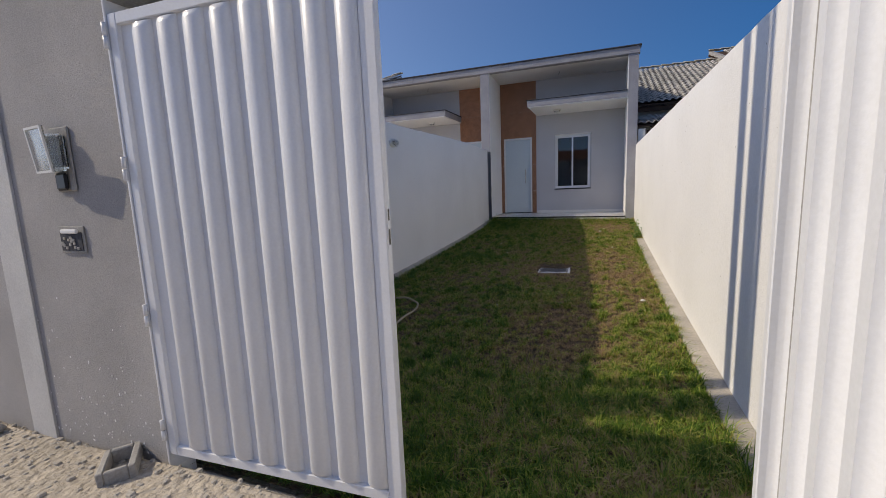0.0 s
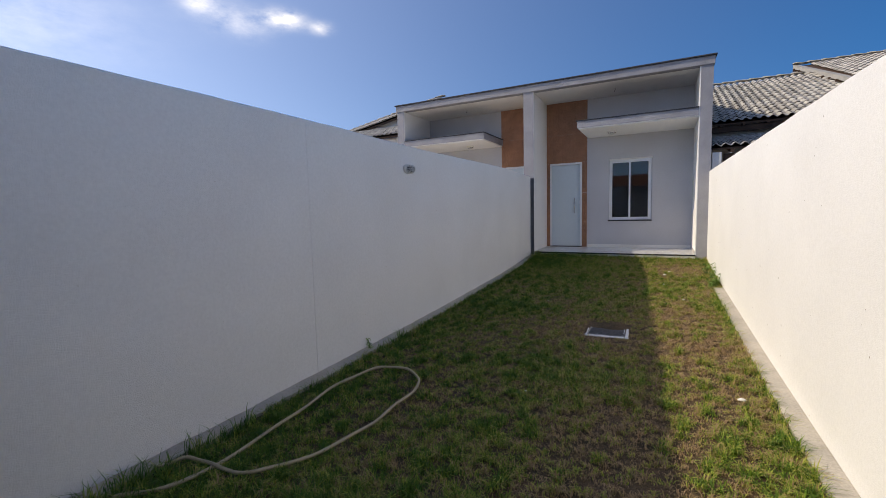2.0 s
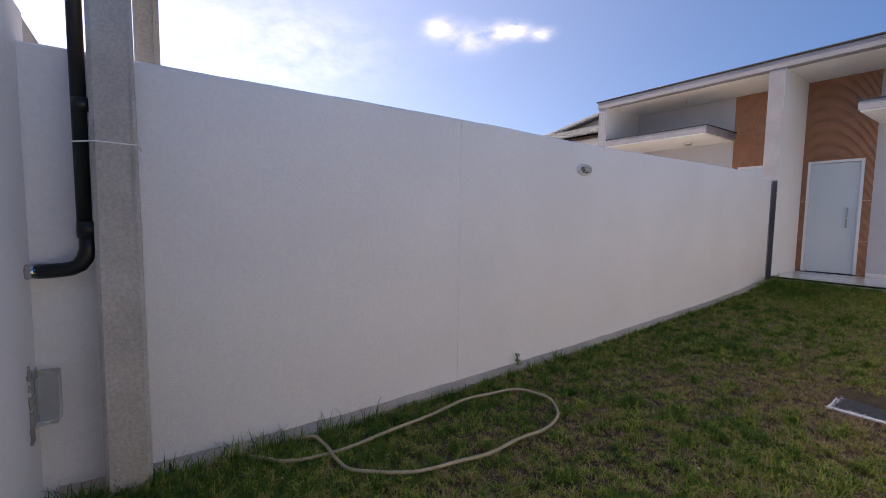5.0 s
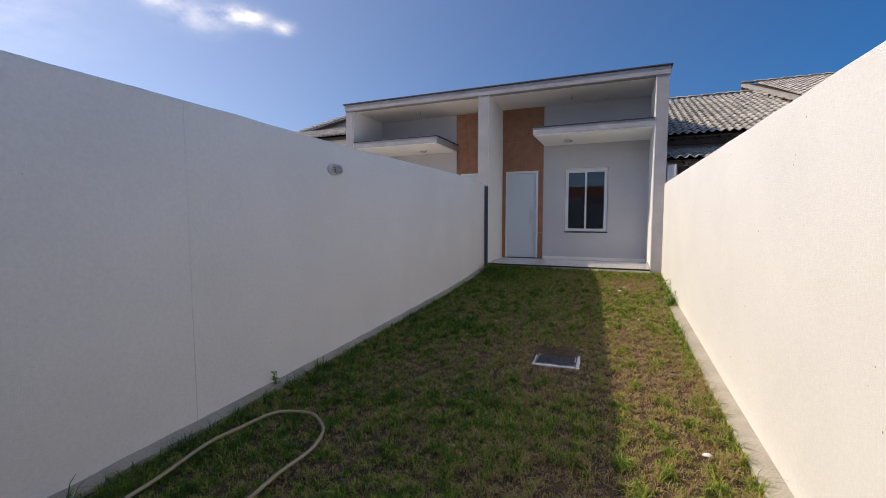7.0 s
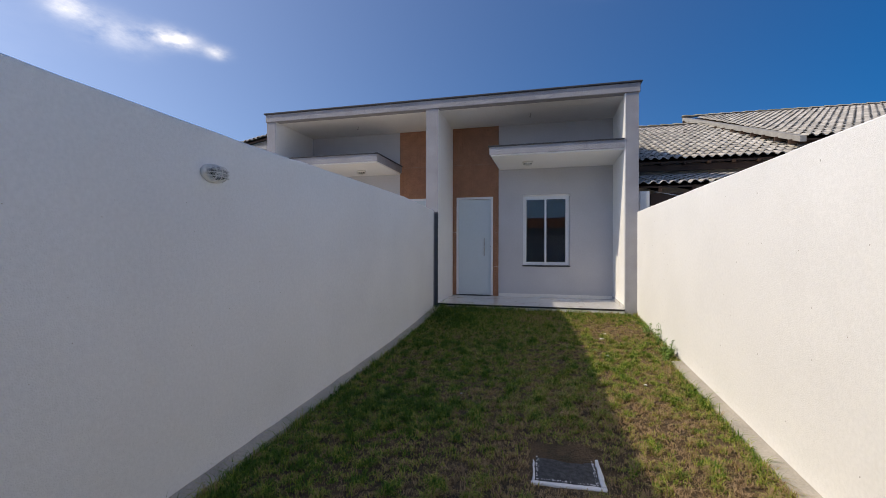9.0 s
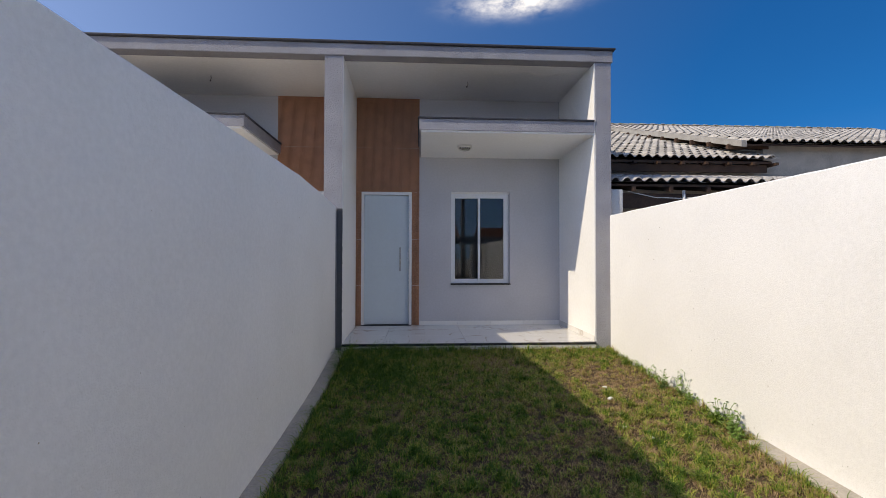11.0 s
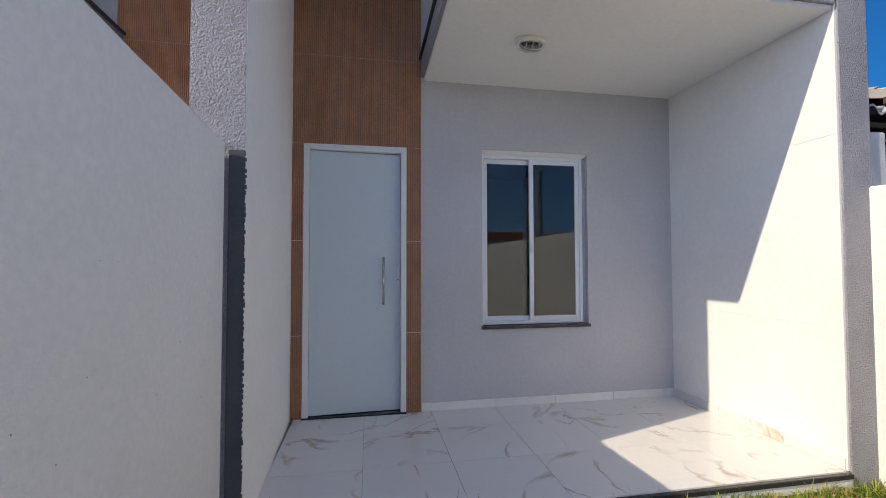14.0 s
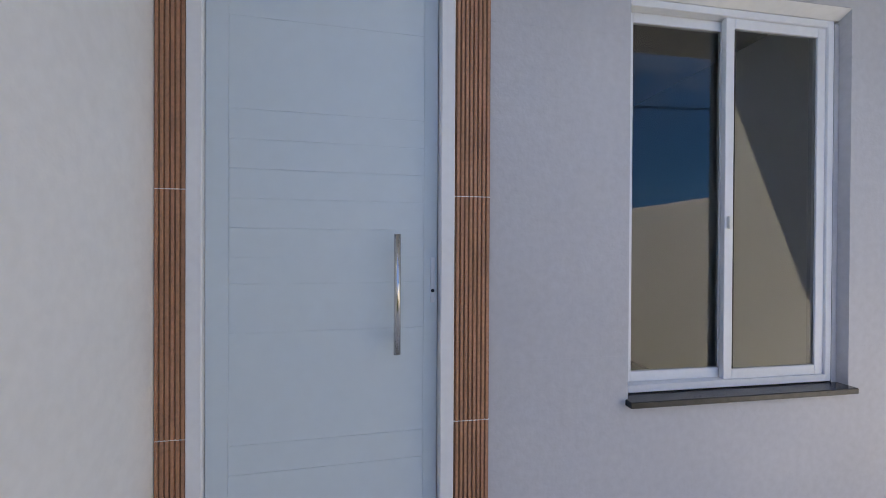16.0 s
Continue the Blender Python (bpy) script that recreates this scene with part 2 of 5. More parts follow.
def grass_material():
    """Green where the lawn grows well, straw where it is dry, mixed blade by blade."""
    m = bpy.data.materials.new("grass_blades")
    m.use_nodes = True
    n, l = m.node_tree.nodes, m.node_tree.links
    b = n["Principled BSDF"]
    geo = n.new("ShaderNodeNewGeometry")
    def noise_at(scale, detail):
        q = n.new("ShaderNodeTexNoise")
        q.inputs["Scale"].default_value, q.inputs["Detail"].default_value = scale, detail
        l.new(geo.outputs["Position"], q.inputs["Vector"])
        return q.outputs[0]
    def mad(a, k, c):
        q = n.new("ShaderNodeMath")
        q.operation = "MULTIPLY_ADD"
        l.new(a, q.inputs[0])
        q.inputs[1].default_value = k
        if isinstance(c, float):
            q.inputs[2].default_value = c
        else:
            l.new(c, q.inputs[2])
        return q.outputs[0]
    sep = n.new("ShaderNodeSeparateXYZ")
    l.new(geo.outputs["Position"], sep.inputs[0])
    dry = n.new("ShaderNodeMapRange")
    dry.inputs[1].default_value, dry.inputs[2].default_value = 0.9, 2.2
    dry.inputs[3].default_value, dry.inputs[4].default_value = -0.08, 0.08
    l.new(sep.outputs[0], dry.inputs[0])
    near = n.new("ShaderNodeMapRange")
    near.inputs[1].default_value, near.inputs[2].default_value = -9.6, -8.2
    near.inputs[3].default_value, near.inputs[4].default_value = -0.08, 0.0
    l.new(sep.outputs[1], near.inputs[0])
    bare = n.new("ShaderNodeAttribute")
    bare.attribute_name = "dryness"
    total = mad(geo.outputs["Random Per Island"], 0.46, mad(noise_at(1.3, 3), 0.7, mad(noise_at(11.0, 4), 1.3, mad(near.outputs[0], 1.0, mad(dry.outputs[0], 1.0, mad(bare.outputs["Fac"], 0.56, -0.89))))))
    ramp = n.new("ShaderNodeValToRGB")
    e = ramp.color_ramp.elements
    e[0].position, e[0].color = 0.26, (0.075, 0.16, 0.018, 1)
    e[1].position, e[1].color = 0.86, (0.46, 0.32, 0.19, 1)
    for p, c in ((0.42, (0.20, 0.31, 0.04, 1)), (0.54, (0.47, 0.50, 0.10, 1)), (0.66, (0.40, 0.28, 0.14, 1))):
        k = e.new(p)
        k.color = c
    l.new(total, ramp.inputs[0])
    l.new(ramp.outputs[0], b.inputs["Base Color"])
    b.inputs["Roughness"].default_value = 0.55
    b.inputs["Specular IOR Level"].default_value = 0.3
    tr = n.new("ShaderNodeBsdfTranslucent")
    l.new(ramp.outputs[0], tr.inputs[0])
    ms = n.new("ShaderNodeMixShader")
    ms.inputs[0].default_value = 0.25
    out = n["Material Output"]
    l.new(b.outputs[0], ms.inputs[1])
    l.new(tr.outputs[0], ms.inputs[2])
    l.new(ms.outputs[0], out.inputs[0])
    return m


GRASS = grass_material()


# ---- mesh helpers ----
def part(name, bm, mat, parent=None, label="", smooth=False):
    me = bpy.data.meshes.new(name)
    bm.to_mesh(me)
    bm.free()
    me.materials.append(mat)
    if smooth:
        me.shade_smooth()
    ob = new(name, me)
    if parent:
        ob.parent = parent
    return tagged(ob, label) if label else ob


def add_box(bm, x0, x1, y0, y1, z0, z1, bevel=0.0, seg=1):
    g = bmesh.ops.create_cube(bm, size=1)
    vs = g["verts"]
    for v in vs:
        v.co = Vector((x0 + (v.co.x + 0.5) * (x1 - x0), y0 + (v.co.y + 0.5) * (y1 - y0), z0 + (v.co.z + 0.5) * (z1 - z0)))
    if bevel:
        es = list({e for v in vs for e in v.link_edges})
        bmesh.ops.bevel(bm, geom=es, offset=bevel, segments=seg, affect="EDGES")
    return vs


def box(name, x0, x1, y0, y1, z0, z1, mat, parent=None, label="", bevel=0.0, seg=1):
    bm = bmesh.new()
    add_box(bm, x0, x1, y0, y1, z0, z1, bevel, seg)
    return part(name, bm, mat, parent, label)


def prism(name, outline, axis, a, b, mat, parent=None, label="", bevel=0.0):
    """Solid from an outline in the plane across the axis, from a to b along it."""
    bm = bmesh.new()
    def at(p, q):
        return {"x": (q, p[0], p[1]), "y": (p[0], q, p[1]), "z": (p[0], p[1], q)}[axis]
    lo = [bm.verts.new(at(p, a)) for p in outline]
    hi = [bm.verts.new(at(p, b)) for p in outline]
    bm.faces.new(lo)
    bm.faces.new(hi[::-1])
    k = len(outline)
    for i in range(k):
        bm.faces.new((lo[i], hi[i], hi[(i + 1) % k], lo[(i + 1) % k]))
    bmesh.ops.recalc_face_normals(bm, faces=bm.faces)
    if bevel:
        bmesh.ops.bevel(bm, geom=list(bm.edges), offset=bevel, segments=1, affect="EDGES")
    return part(name, bm, mat, parent, label)


def add_tube(bm, pts, radius, sides=8, closed=False):
    pts = [Vector(p) for p in pts]
    rings = []
    for i, p in enumerate(pts):
        d = (pts[min(i + 1, len(pts) - 1)] - pts[max(i - 1, 0)]).normalized()
        u = d.orthogonal().normalized() if i == 0 else (rings[-1][1] - d * rings[-1][1].dot(d)).normalized()
        w = d.cross(u)
        r = radius[i] if isinstance(radius, (list, tuple)) else radius
        rings.append(([bm.verts.new(p + r * (math.cos(t) * u + math.sin(t) * w)) for t in [2 * math.pi * k / sides for k in range(sides)]], u))
    for (a, _), (b, _) in zip(rings, rings[1:]):
        for k in range(sides):
            bm.faces.new((a[k], a[(k + 1) % sides], b[(k + 1) % sides], b[k]))
    bm.faces.new(rings[0][0][::-1])
    bm.faces.new(rings[-1][0])


def tube(name, pts, radius, mat, parent=None, label="", sides=8):
    bm = bmesh.new()
    add_tube(bm, pts, radius, sides)
    return part(name, bm, mat, parent, label, smooth=True)


def thing(name, at, label, category, group="", kind=""):
    ob = new(name)
    ob.location = at
    return tagged(ob, label, category, group, kind)


def under(parent, *obs):
    """Parents parts, built in world places, keeping them where they are."""
    for o in obs:
        o.parent = parent
        o.matrix_parent_inverse = Matrix.Translation(-parent.location)


def raw_mesh(name, verts, faces, mat, parent=None, label=""):
    me = bpy.data.meshes.new(name)
    me.from_pydata([tuple(v) for v in verts], [], faces)
    me.materials.append(mat)
    ob = new(name, me)
    if parent:
        ob.parent = parent
    return tagged(ob, label) if label else ob


# ---- heights of the lot ----
def ground_z(y):
    """The lawn falls from the porch towards the street."""
    pts = [(-11.15, -0.40), (-10.98, -0.50), (-9.5, -0.515), (-8.0, -0.47), (-6.4, -0.41), (-3.8, -0.28), (-1.4, -0.115), (6.0, -0.115)]
    if y <= pts[0][0]:
        return pts[0][1]
    for (a, za), (b, zb) in zip(pts, pts[1:]):
        if y <= b:
            return za + (zb - za) * (y - a) / (b - a)
    return pts[-1][1]


def right_wall_x(y):
    return 3.41 - 0.0145 * (y + 1.4)


def left_wall_x(y):
    return float(np.interp(y, [-8.0, -5.0, -3.0, -1.4], [-0.095, -0.08, -0.08, -0.125]))


FRONT = -1.41
LEFT_X = -0.12

# ---- ground ----
def build_ground():
    bm = bmesh.new()
    xs = [-400, -60, -14, -5, -2, 0, 1, 2, 3, 4, 6, 15, 60, 400]
    ys = [-400, -80, -30, -18, -14, -12.6, -11.4, -11.15, -10.98, -9.5, -8.0, -6.4, -3.8, -1.4, 6, 30, 80, 400]
    grid = [[bm.verts.new((x, y, ground_z(y) - 0.03 + (0.05 if 1 <= x <= 3 and -11.5 < y < -11.0 else 0))) for x in xs] for y in ys]
    for j in range(len(ys) - 1):
        for i in range(len(xs) - 1):
            bm.faces.new((grid[j][i], grid[j][i + 1], grid[j + 1][i + 1], grid[j + 1][i]))
    tagged(part("ground", bm, DIRT), "pale sandy dirt ground", "ground", kind="structure")
    bm = bmesh.new()
    nx, ny = 40, 110
    rows = []
    for j in range(ny + 1):
        y = -10.99 + j * (FRONT + 10.99) / ny
        x1 = right_wall_x(y) - 0.02
        rows.append([bm.verts.new((LEFT_X + 0.01 + i * (x1 - LEFT_X - 0.01) / nx, y, ground_z(y) + 0.012 * noise.noise(Vector((i * 0.35, j * 0.35, 0))))) for i in range(nx + 1)])
    for j in range(ny):
        for i in range(nx):
            bm.faces.new((rows[j][i], rows[j][i + 1], rows[j + 1][i + 1], rows[j + 1][i]))
    tagged(part("lawn_soil", bm, SOIL, smooth=True), "thin brown lawn soil with dry thatch", "soil", kind="structure")


build_ground()


# ---- garden walls ----
def garden_walls():
    # left wall, uneven top
    bm = bmesh.new()
    n = 90
    ring = []
    ys = sorted([-11.064 + i * (FRONT - 0.03 + 11.064) / n for i in range(n + 1)] + [-8.414, -8.411, -8.408])
    for y in ys:
        top = float(np.interp(y, [-11, -8.4, -6.3, -4.5, -3.2, -1.45], [1.80, 1.80, 1.765, 1.78, 1.785, 1.735])) + 0.006 * noise.noise(Vector((y * 2.2, 0, 3))) + 0.004 * noise.noise(Vector((y * 9, 0, 7)))
        z0 = ground_z(y) - 0.3
        lx = left_wall_x(y) - (0.004 if y == -8.411 else 0)
        ring.append([bm.verts.new(p) for p in ((lx, y, z0), (lx, y, top - 0.012), (lx - 0.015, y, top), (lx - 0.14, y, top), (lx - 0.15, y, top - 0.01), (lx - 0.15, y, z0))])
    for a, b in zip(ring, ring[1:]):
        for k in range(6):
            bm.faces.new((a[k], b[k], b[(k + 1) % 6], a[(k + 1) % 6]))
    bm.faces.new(ring[0])
    bm.faces.new(ring[-1][::-1])
    bmesh.ops.recalc_face_normals(bm, faces=bm.faces)
    tagged(part("wall_west", bm, WHITE_WALL), "white rendered garden wall with an uneven top", "wall", kind="structure")
    # right wall
    bm = bmesh.new()
    ring = []
    for i in range(n + 1):
        y = -11.0 + i * (FRONT + 0.02 + 11.0) / n
        x = right_wall_x(y)
        top = 1.645 + 0.006 * noise.noise(Vector((y * 2.2, 5, 3))) + 0.004 * noise.noise(Vector((y * 9, 5, 7)))
        z0 = ground_z(y) - 0.3
        ring.append([bm.verts.new(p) for p in ((x, y, z0), (x, y, top - 0.012), (x + 0.015, y, top), (x + 0.13, y, top), (x + 0.15, y, z0))])
    for a, b in zip(ring, ring[1:]):
        for k in range(5):
            bm.faces.new((a[k], b[k], b[(k + 1) % 5], a[(k + 1) % 5]))
    bm.faces.new(ring[0])
    bm.faces.new(ring[-1][::-1])
    bmesh.ops.recalc_face_normals(bm, faces=bm.faces)
    tagged(part("wall_east", bm, WHITE_WALL), "white textured garden wall in sunlight", "wall", kind="structure")
    # cement strip at the foot of the right wall
    bm = bmesh.new()
    ring = []
    for i in range(61):
        y = -11.0 + i * (-3.8 + 11.0) / 60
        xo = right_wall_x(y)
        xi = xo - 0.125 + 0.006 * noise.noise(Vector((y * 3, 1, 1)))
        z = ground_z(y) + 0.035
        ring.append([bm.verts.new(p) for p in ((xi, y, z - 0.1), (xi, y, z - 0.008), (xi + 0.008, y, z), (xo - 0.002, y, z + 0.004), (xo - 0.002, y, z - 0.1))])
    for a, b in zip(ring, ring[1:]):
        for k in range(5):
            bm.faces.new((a[k], b[k], b[(k + 1) % 5], a[(k + 1) % 5]))
    bm.faces.new(ring[0])
    bm.faces.new(ring[-1][::-1])
    bmesh.ops.recalc_face_normals(bm, faces=bm.faces)
    tagged(part("cement_strip", bm, CURB), "pale cement strip at the foot of the garden wall", "kerb", kind="structure")
    # footing at the foot of the left wall
    bm = bmesh.new()
    ring = []
    for i in range(121):
        y = -11.0 + i * (FRONT - 0.02 + 11.0) / 120
        w = 0.11 + 0.025 * noise.noise(Vector((y * 2.1, 8, 1))) + 0.012 * noise.noise(Vector((y * 9, 8, 1)))
        z = ground_z(y) + 0.035 + 0.012 * noise.noise(Vector((y * 4, 9, 1)))
        ring.append([bm.verts.new(p) for p in ((left_wall_x(y) + 0.002, y, z + 0.01), (left_wall_x(y) + w, y, z - 0.005), (left_wall_x(y) + w + 0.01, y, z - 0.1), (left_wall_x(y) + 0.002, y, z - 0.1))])
    for a, b in zip(ring, ring[1:]):
        for k in range(4):
            bm.faces.new((a[k], b[k], b[(k + 1) % 4], a[(k + 1) % 4]))
    bm.faces.new(ring[0])
    bm.faces.new(ring[-1][::-1])
    bmesh.ops.recalc_face_normals(bm, faces=bm.faces)
    tagged(part("wall_footing", bm, CURB), "rough cement footing along the white wall", "footing", kind="structure")


garden_walls()


# ---- street wall with the gateway ----
def street_wall():
    y0, y1 = -11.125, -11.0
    prism("wall_street_west", [(-6.0, -0.8), (0.872, -0.8), (0.872, 1.98), (-6.0, 1.98)], "y", y0, -11.075, STREET_WALL)
    tagged(bpy.data.objects["wall_street_west"], "gray rough rendered street wall", "wall", kind="structure")
    tagged(box("wall_street_inner_face", LEFT_X - 0.15, 0.884, -11.0745, -11.065, -0.8, 1.98, WHITE_WALL), "white painted inner face of the street wall", "wall", kind="structure")
    tagged(box("gate_jamb", 0.8725, 0.885, y0 + 0.004, y1, -0.8, 1.98, SMOOTH_WHITE), "white painted jamb of the gateway", "wall", kind="structure")
    tagged(box("wall_street_east", 3.24, 9.0, y0, y1, -0.8, 1.98, STREET_WALL), "gray rough rendered street wall", "wall", kind="structure")
    tagged(box("gate_lintel", 0.886, 3.24, y0, y1, 1.64, 1.98, CONCRETE), "concrete beam over the gateway", "lintel", kind="structure")
    tagged(box("wall_band", -0.20, 0.01, y0 - 0.012, y0 - 0.001, -0.8, 1.98, BAND), "white painted band on the street wall", "band", kind="structure")


street_wall()


# ---- the house ----
ROOF_TOP = 3.83


def house_shell():
    # party column and jamb between the twin houses
    tagged(box("column_west", -0.28, -0.10, FRONT, 0.0, -0.4, 3.645, GRAY_ROUGH), "gray textured corner column", "column", kind="structure")
    tagged(box("column_face_west", -0.28, -0.048, FRONT - 0.003, FRONT - 0.0002, 0.0, 3.645, GRAY_ROUGH), "gray textured column front", "column", kind="structure")
    tagged(prism("jamb_face_west", [(-0.0999, FRONT), (-0.044, FRONT), (-0.087, -0.001), (-0.0999, -0.001)], "z", -0.3, 3.645, SMOOTH_WHITE), "white porch side wall", "wall", kind="structure")
    tagged(box("column_east", 3.225, 3.43, FRONT, 0.0, -0.4, 3.645, GRAY_ROUGH), "gray textured corner column", "column", kind="structure")
    tagged(box("jamb_face_east", 3.21, 3.225, FRONT + 0.012, -0.001, 0.0, 3.645, SMOOTH_WHITE), "white porch side wall", "wall", kind="structure")
    tagged(box("column_neighbour", -3.76, -3.56, FRONT, 0.0, -0.4, 3.645, GRAY_ROUGH), "gray textured corner column", "column", kind="structure")
    tagged(box("jamb_face_neighbour", -3.56, -3.545, FRONT + 0.012, -0.001, 0.0, 3.645, SMOOTH_WHITE), "white porch side wall", "wall", kind="structure")
    tagged(box("column_west_coating", left_wall_x(FRONT) + 0.012, -0.046, FRONT - 0.007, FRONT - 0.0035, -0.3, 1.70, NAVY), "dark navy waterproof coating on the column edge", "coating", kind="structure")
    # faint day joints in the plaster
    for i, z in enumerate((0.82, 1.96)):
        for j, (a, b) in enumerate(((0.925, 1.43), (2.392, 3.208))):
            tagged(box("plaster_joint", a, b, -0.0012, -0.0002, z - 0.004, z + 0.003, GRAY_WALL), "faint joint line in the gray plaster", "plaster", kind="structure")
        tagged(box("plaster_joint", 3.208, 3.2098, FRONT + 0.02, -0.003, z - 0.005, z + 0.004, SMOOTH_WHITE), "faint joint line in the white plaster", "plaster", kind="structure")
    # front wall with the door and window openings
    T = 0.15
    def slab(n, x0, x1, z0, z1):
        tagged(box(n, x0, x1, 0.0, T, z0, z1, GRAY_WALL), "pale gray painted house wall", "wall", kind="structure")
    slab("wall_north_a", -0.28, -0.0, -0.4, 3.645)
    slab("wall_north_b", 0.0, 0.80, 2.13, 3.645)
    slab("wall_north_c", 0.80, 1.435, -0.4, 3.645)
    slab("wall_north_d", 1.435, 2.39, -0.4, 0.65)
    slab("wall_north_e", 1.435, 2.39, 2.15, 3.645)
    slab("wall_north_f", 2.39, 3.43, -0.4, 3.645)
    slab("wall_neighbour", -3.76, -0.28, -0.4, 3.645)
    slab("wall_threshold", 0.0, 0.80, -0.4, -0.01)
    # body behind the front
    tagged(box("wall_house_east", 3.28, 3.43, T, 9.0, -0.4, 3.40, SMOOTH_WHITE), "white side wall of the house", "wall", kind="structure")
    tagged(box("wall_house_west", -3.76, -3.61, T, 9.0, -0.4, 3.40, SMOOTH_WHITE), "white side wall of the house", "wall", kind="structure")
    tagged(box("wall_house_back", -3.76, 3.43, 9.0, 9.15, -0.4, 3.40, SMOOTH_WHITE), "white back wall of the house", "wall", kind="structure")
    # room added behind the glass, its shade put into the dark colour
    tagged(box("wall_room_west", -0.20, -0.06, T, 4.0, 0.0, 2.7, ROOM_DARK), "plain room wall, coloured dark for an unlit room", "wall", kind="structure")
    tagged(box("wall_room_back", -0.06, 3.28, 3.9, 4.0, 0.0, 2.7, ROOM_DARK), "plain room wall, coloured dark for an unlit room", "wall", kind="structure")
    tagged(box("floor_room", -0.06, 3.28, T, 3.9, -0.1, 0.0, ROOM_DARK), "plain room floor, coloured dark for an unlit room", "floor", kind="structure")
    tagged(box("ceiling_room", -0.06, 3.28, T, 3.9, 2.7, 2.8, ROOM_DARK), "plain room ceiling, coloured dark for an unlit room", "ceiling", kind="structure")
    # roof slab with its fascia
    tagged(box("roof_fascia", -3.78, 3.45, FRONT - 0.02, FRONT + 0.15, 3.648, ROOF_TOP - 0.03, GRAY_ROUGH, bevel=0.006), "gray textured fascia of the porch roof", "fascia", kind="structure")
    tagged(box("ceiling_porch", -3.76, 3.43, FRONT + 0.15, 0.15, 3.645, 3.75, SMOOTH_WHITE), "off-white porch ceiling slab", "ceiling", kind="structure")
    tagged(box("roof", -3.78, 3.45, 0.15, 9.15, 3.40, 3.75, GRAY_ROUGH), "flat roof of the house", "roof", kind="structure")
    tagged(box("roof_edge", -3.81, 3.48, FRONT - 0.05, FRONT + 0.25, ROOF_TOP - 0.03, ROOF_TOP, DARK_EDGE, bevel=0.008), "dark metal edge along the roof", "trim", kind="structure")


house_shell()


def canopy(x0, x1, open_west, name):
    th = thing(name, ((x0 + x1) / 2, -0.7, 2.7), "white slab canopy over the window with a dark top edge", "canopy", "porch canopies")
    body = box("slab", x0 + 0.025, x1, FRONT + 0.02, -0.002, 2.70, 2.86, SMOOTH_WHITE)
    front = box("fascia", x0, x1, FRONT, FRONT + 0.02, 2.725, 2.865, GRAY_ROUGH)
    side = box("side_fascia", x0, x0 + 0.025, FRONT + 0.02, -0.002, 2.725, 2.865, GRAY_ROUGH)
    edge = box("drip_edge", x0 - 0.02, x1, FRONT - 0.02, -0.002, 2.866, 2.888, DARK_EDGE, bevel=0.006)
    under(th, body, front, side, edge)
    return th


canopy(0.92, 3.208, True, "canopy")
nb = thing("canopy", (-2.4, -0.7, 2.7), "white slab canopy of the neighbouring house with a dark top edge", "canopy", "porch canopies")
under(nb, box("slab", -3.543, -1.30, FRONT + 0.02, -0.002, 2.70, 2.86, SMOOTH_WHITE), box("fascia", -3.543, -1.275, FRONT, FRONT + 0.02, 2.725, 2.865, GRAY_ROUGH),
      box("side_fascia", -1.30, -1.275, FRONT + 0.02, -0.002, 2.725, 2.865, GRAY_ROUGH), box("drip_edge", -3.543, -1.255, FRONT - 0.02, -0.002, 2.866, 2.888, DARK_EDGE, bevel=0.006))


# ---- porch floor ----
def porch():
    tagged(box("porch_base", -0.06, 3.225, FRONT + 0.01, 0.0, -0.5, -0.012, CONCRETE), "rough concrete porch base", "base", kind="structure")
    tagged(box("porch_edge", -0.042, 3.215, FRONT - 0.015, FRONT + 0.012, -0.035, -0.006, BLACK_STONE, bevel=0.003), "dark stone edge of the porch", "edge", kind="structure")
    tagged(box("porch_riser", -0.042, 3.215, FRONT - 0.008, FRONT + 0.008, -0.085, -0.036, SMOOTH_WHITE), "white tile riser of the porch", "riser", kind="structure")


porch()


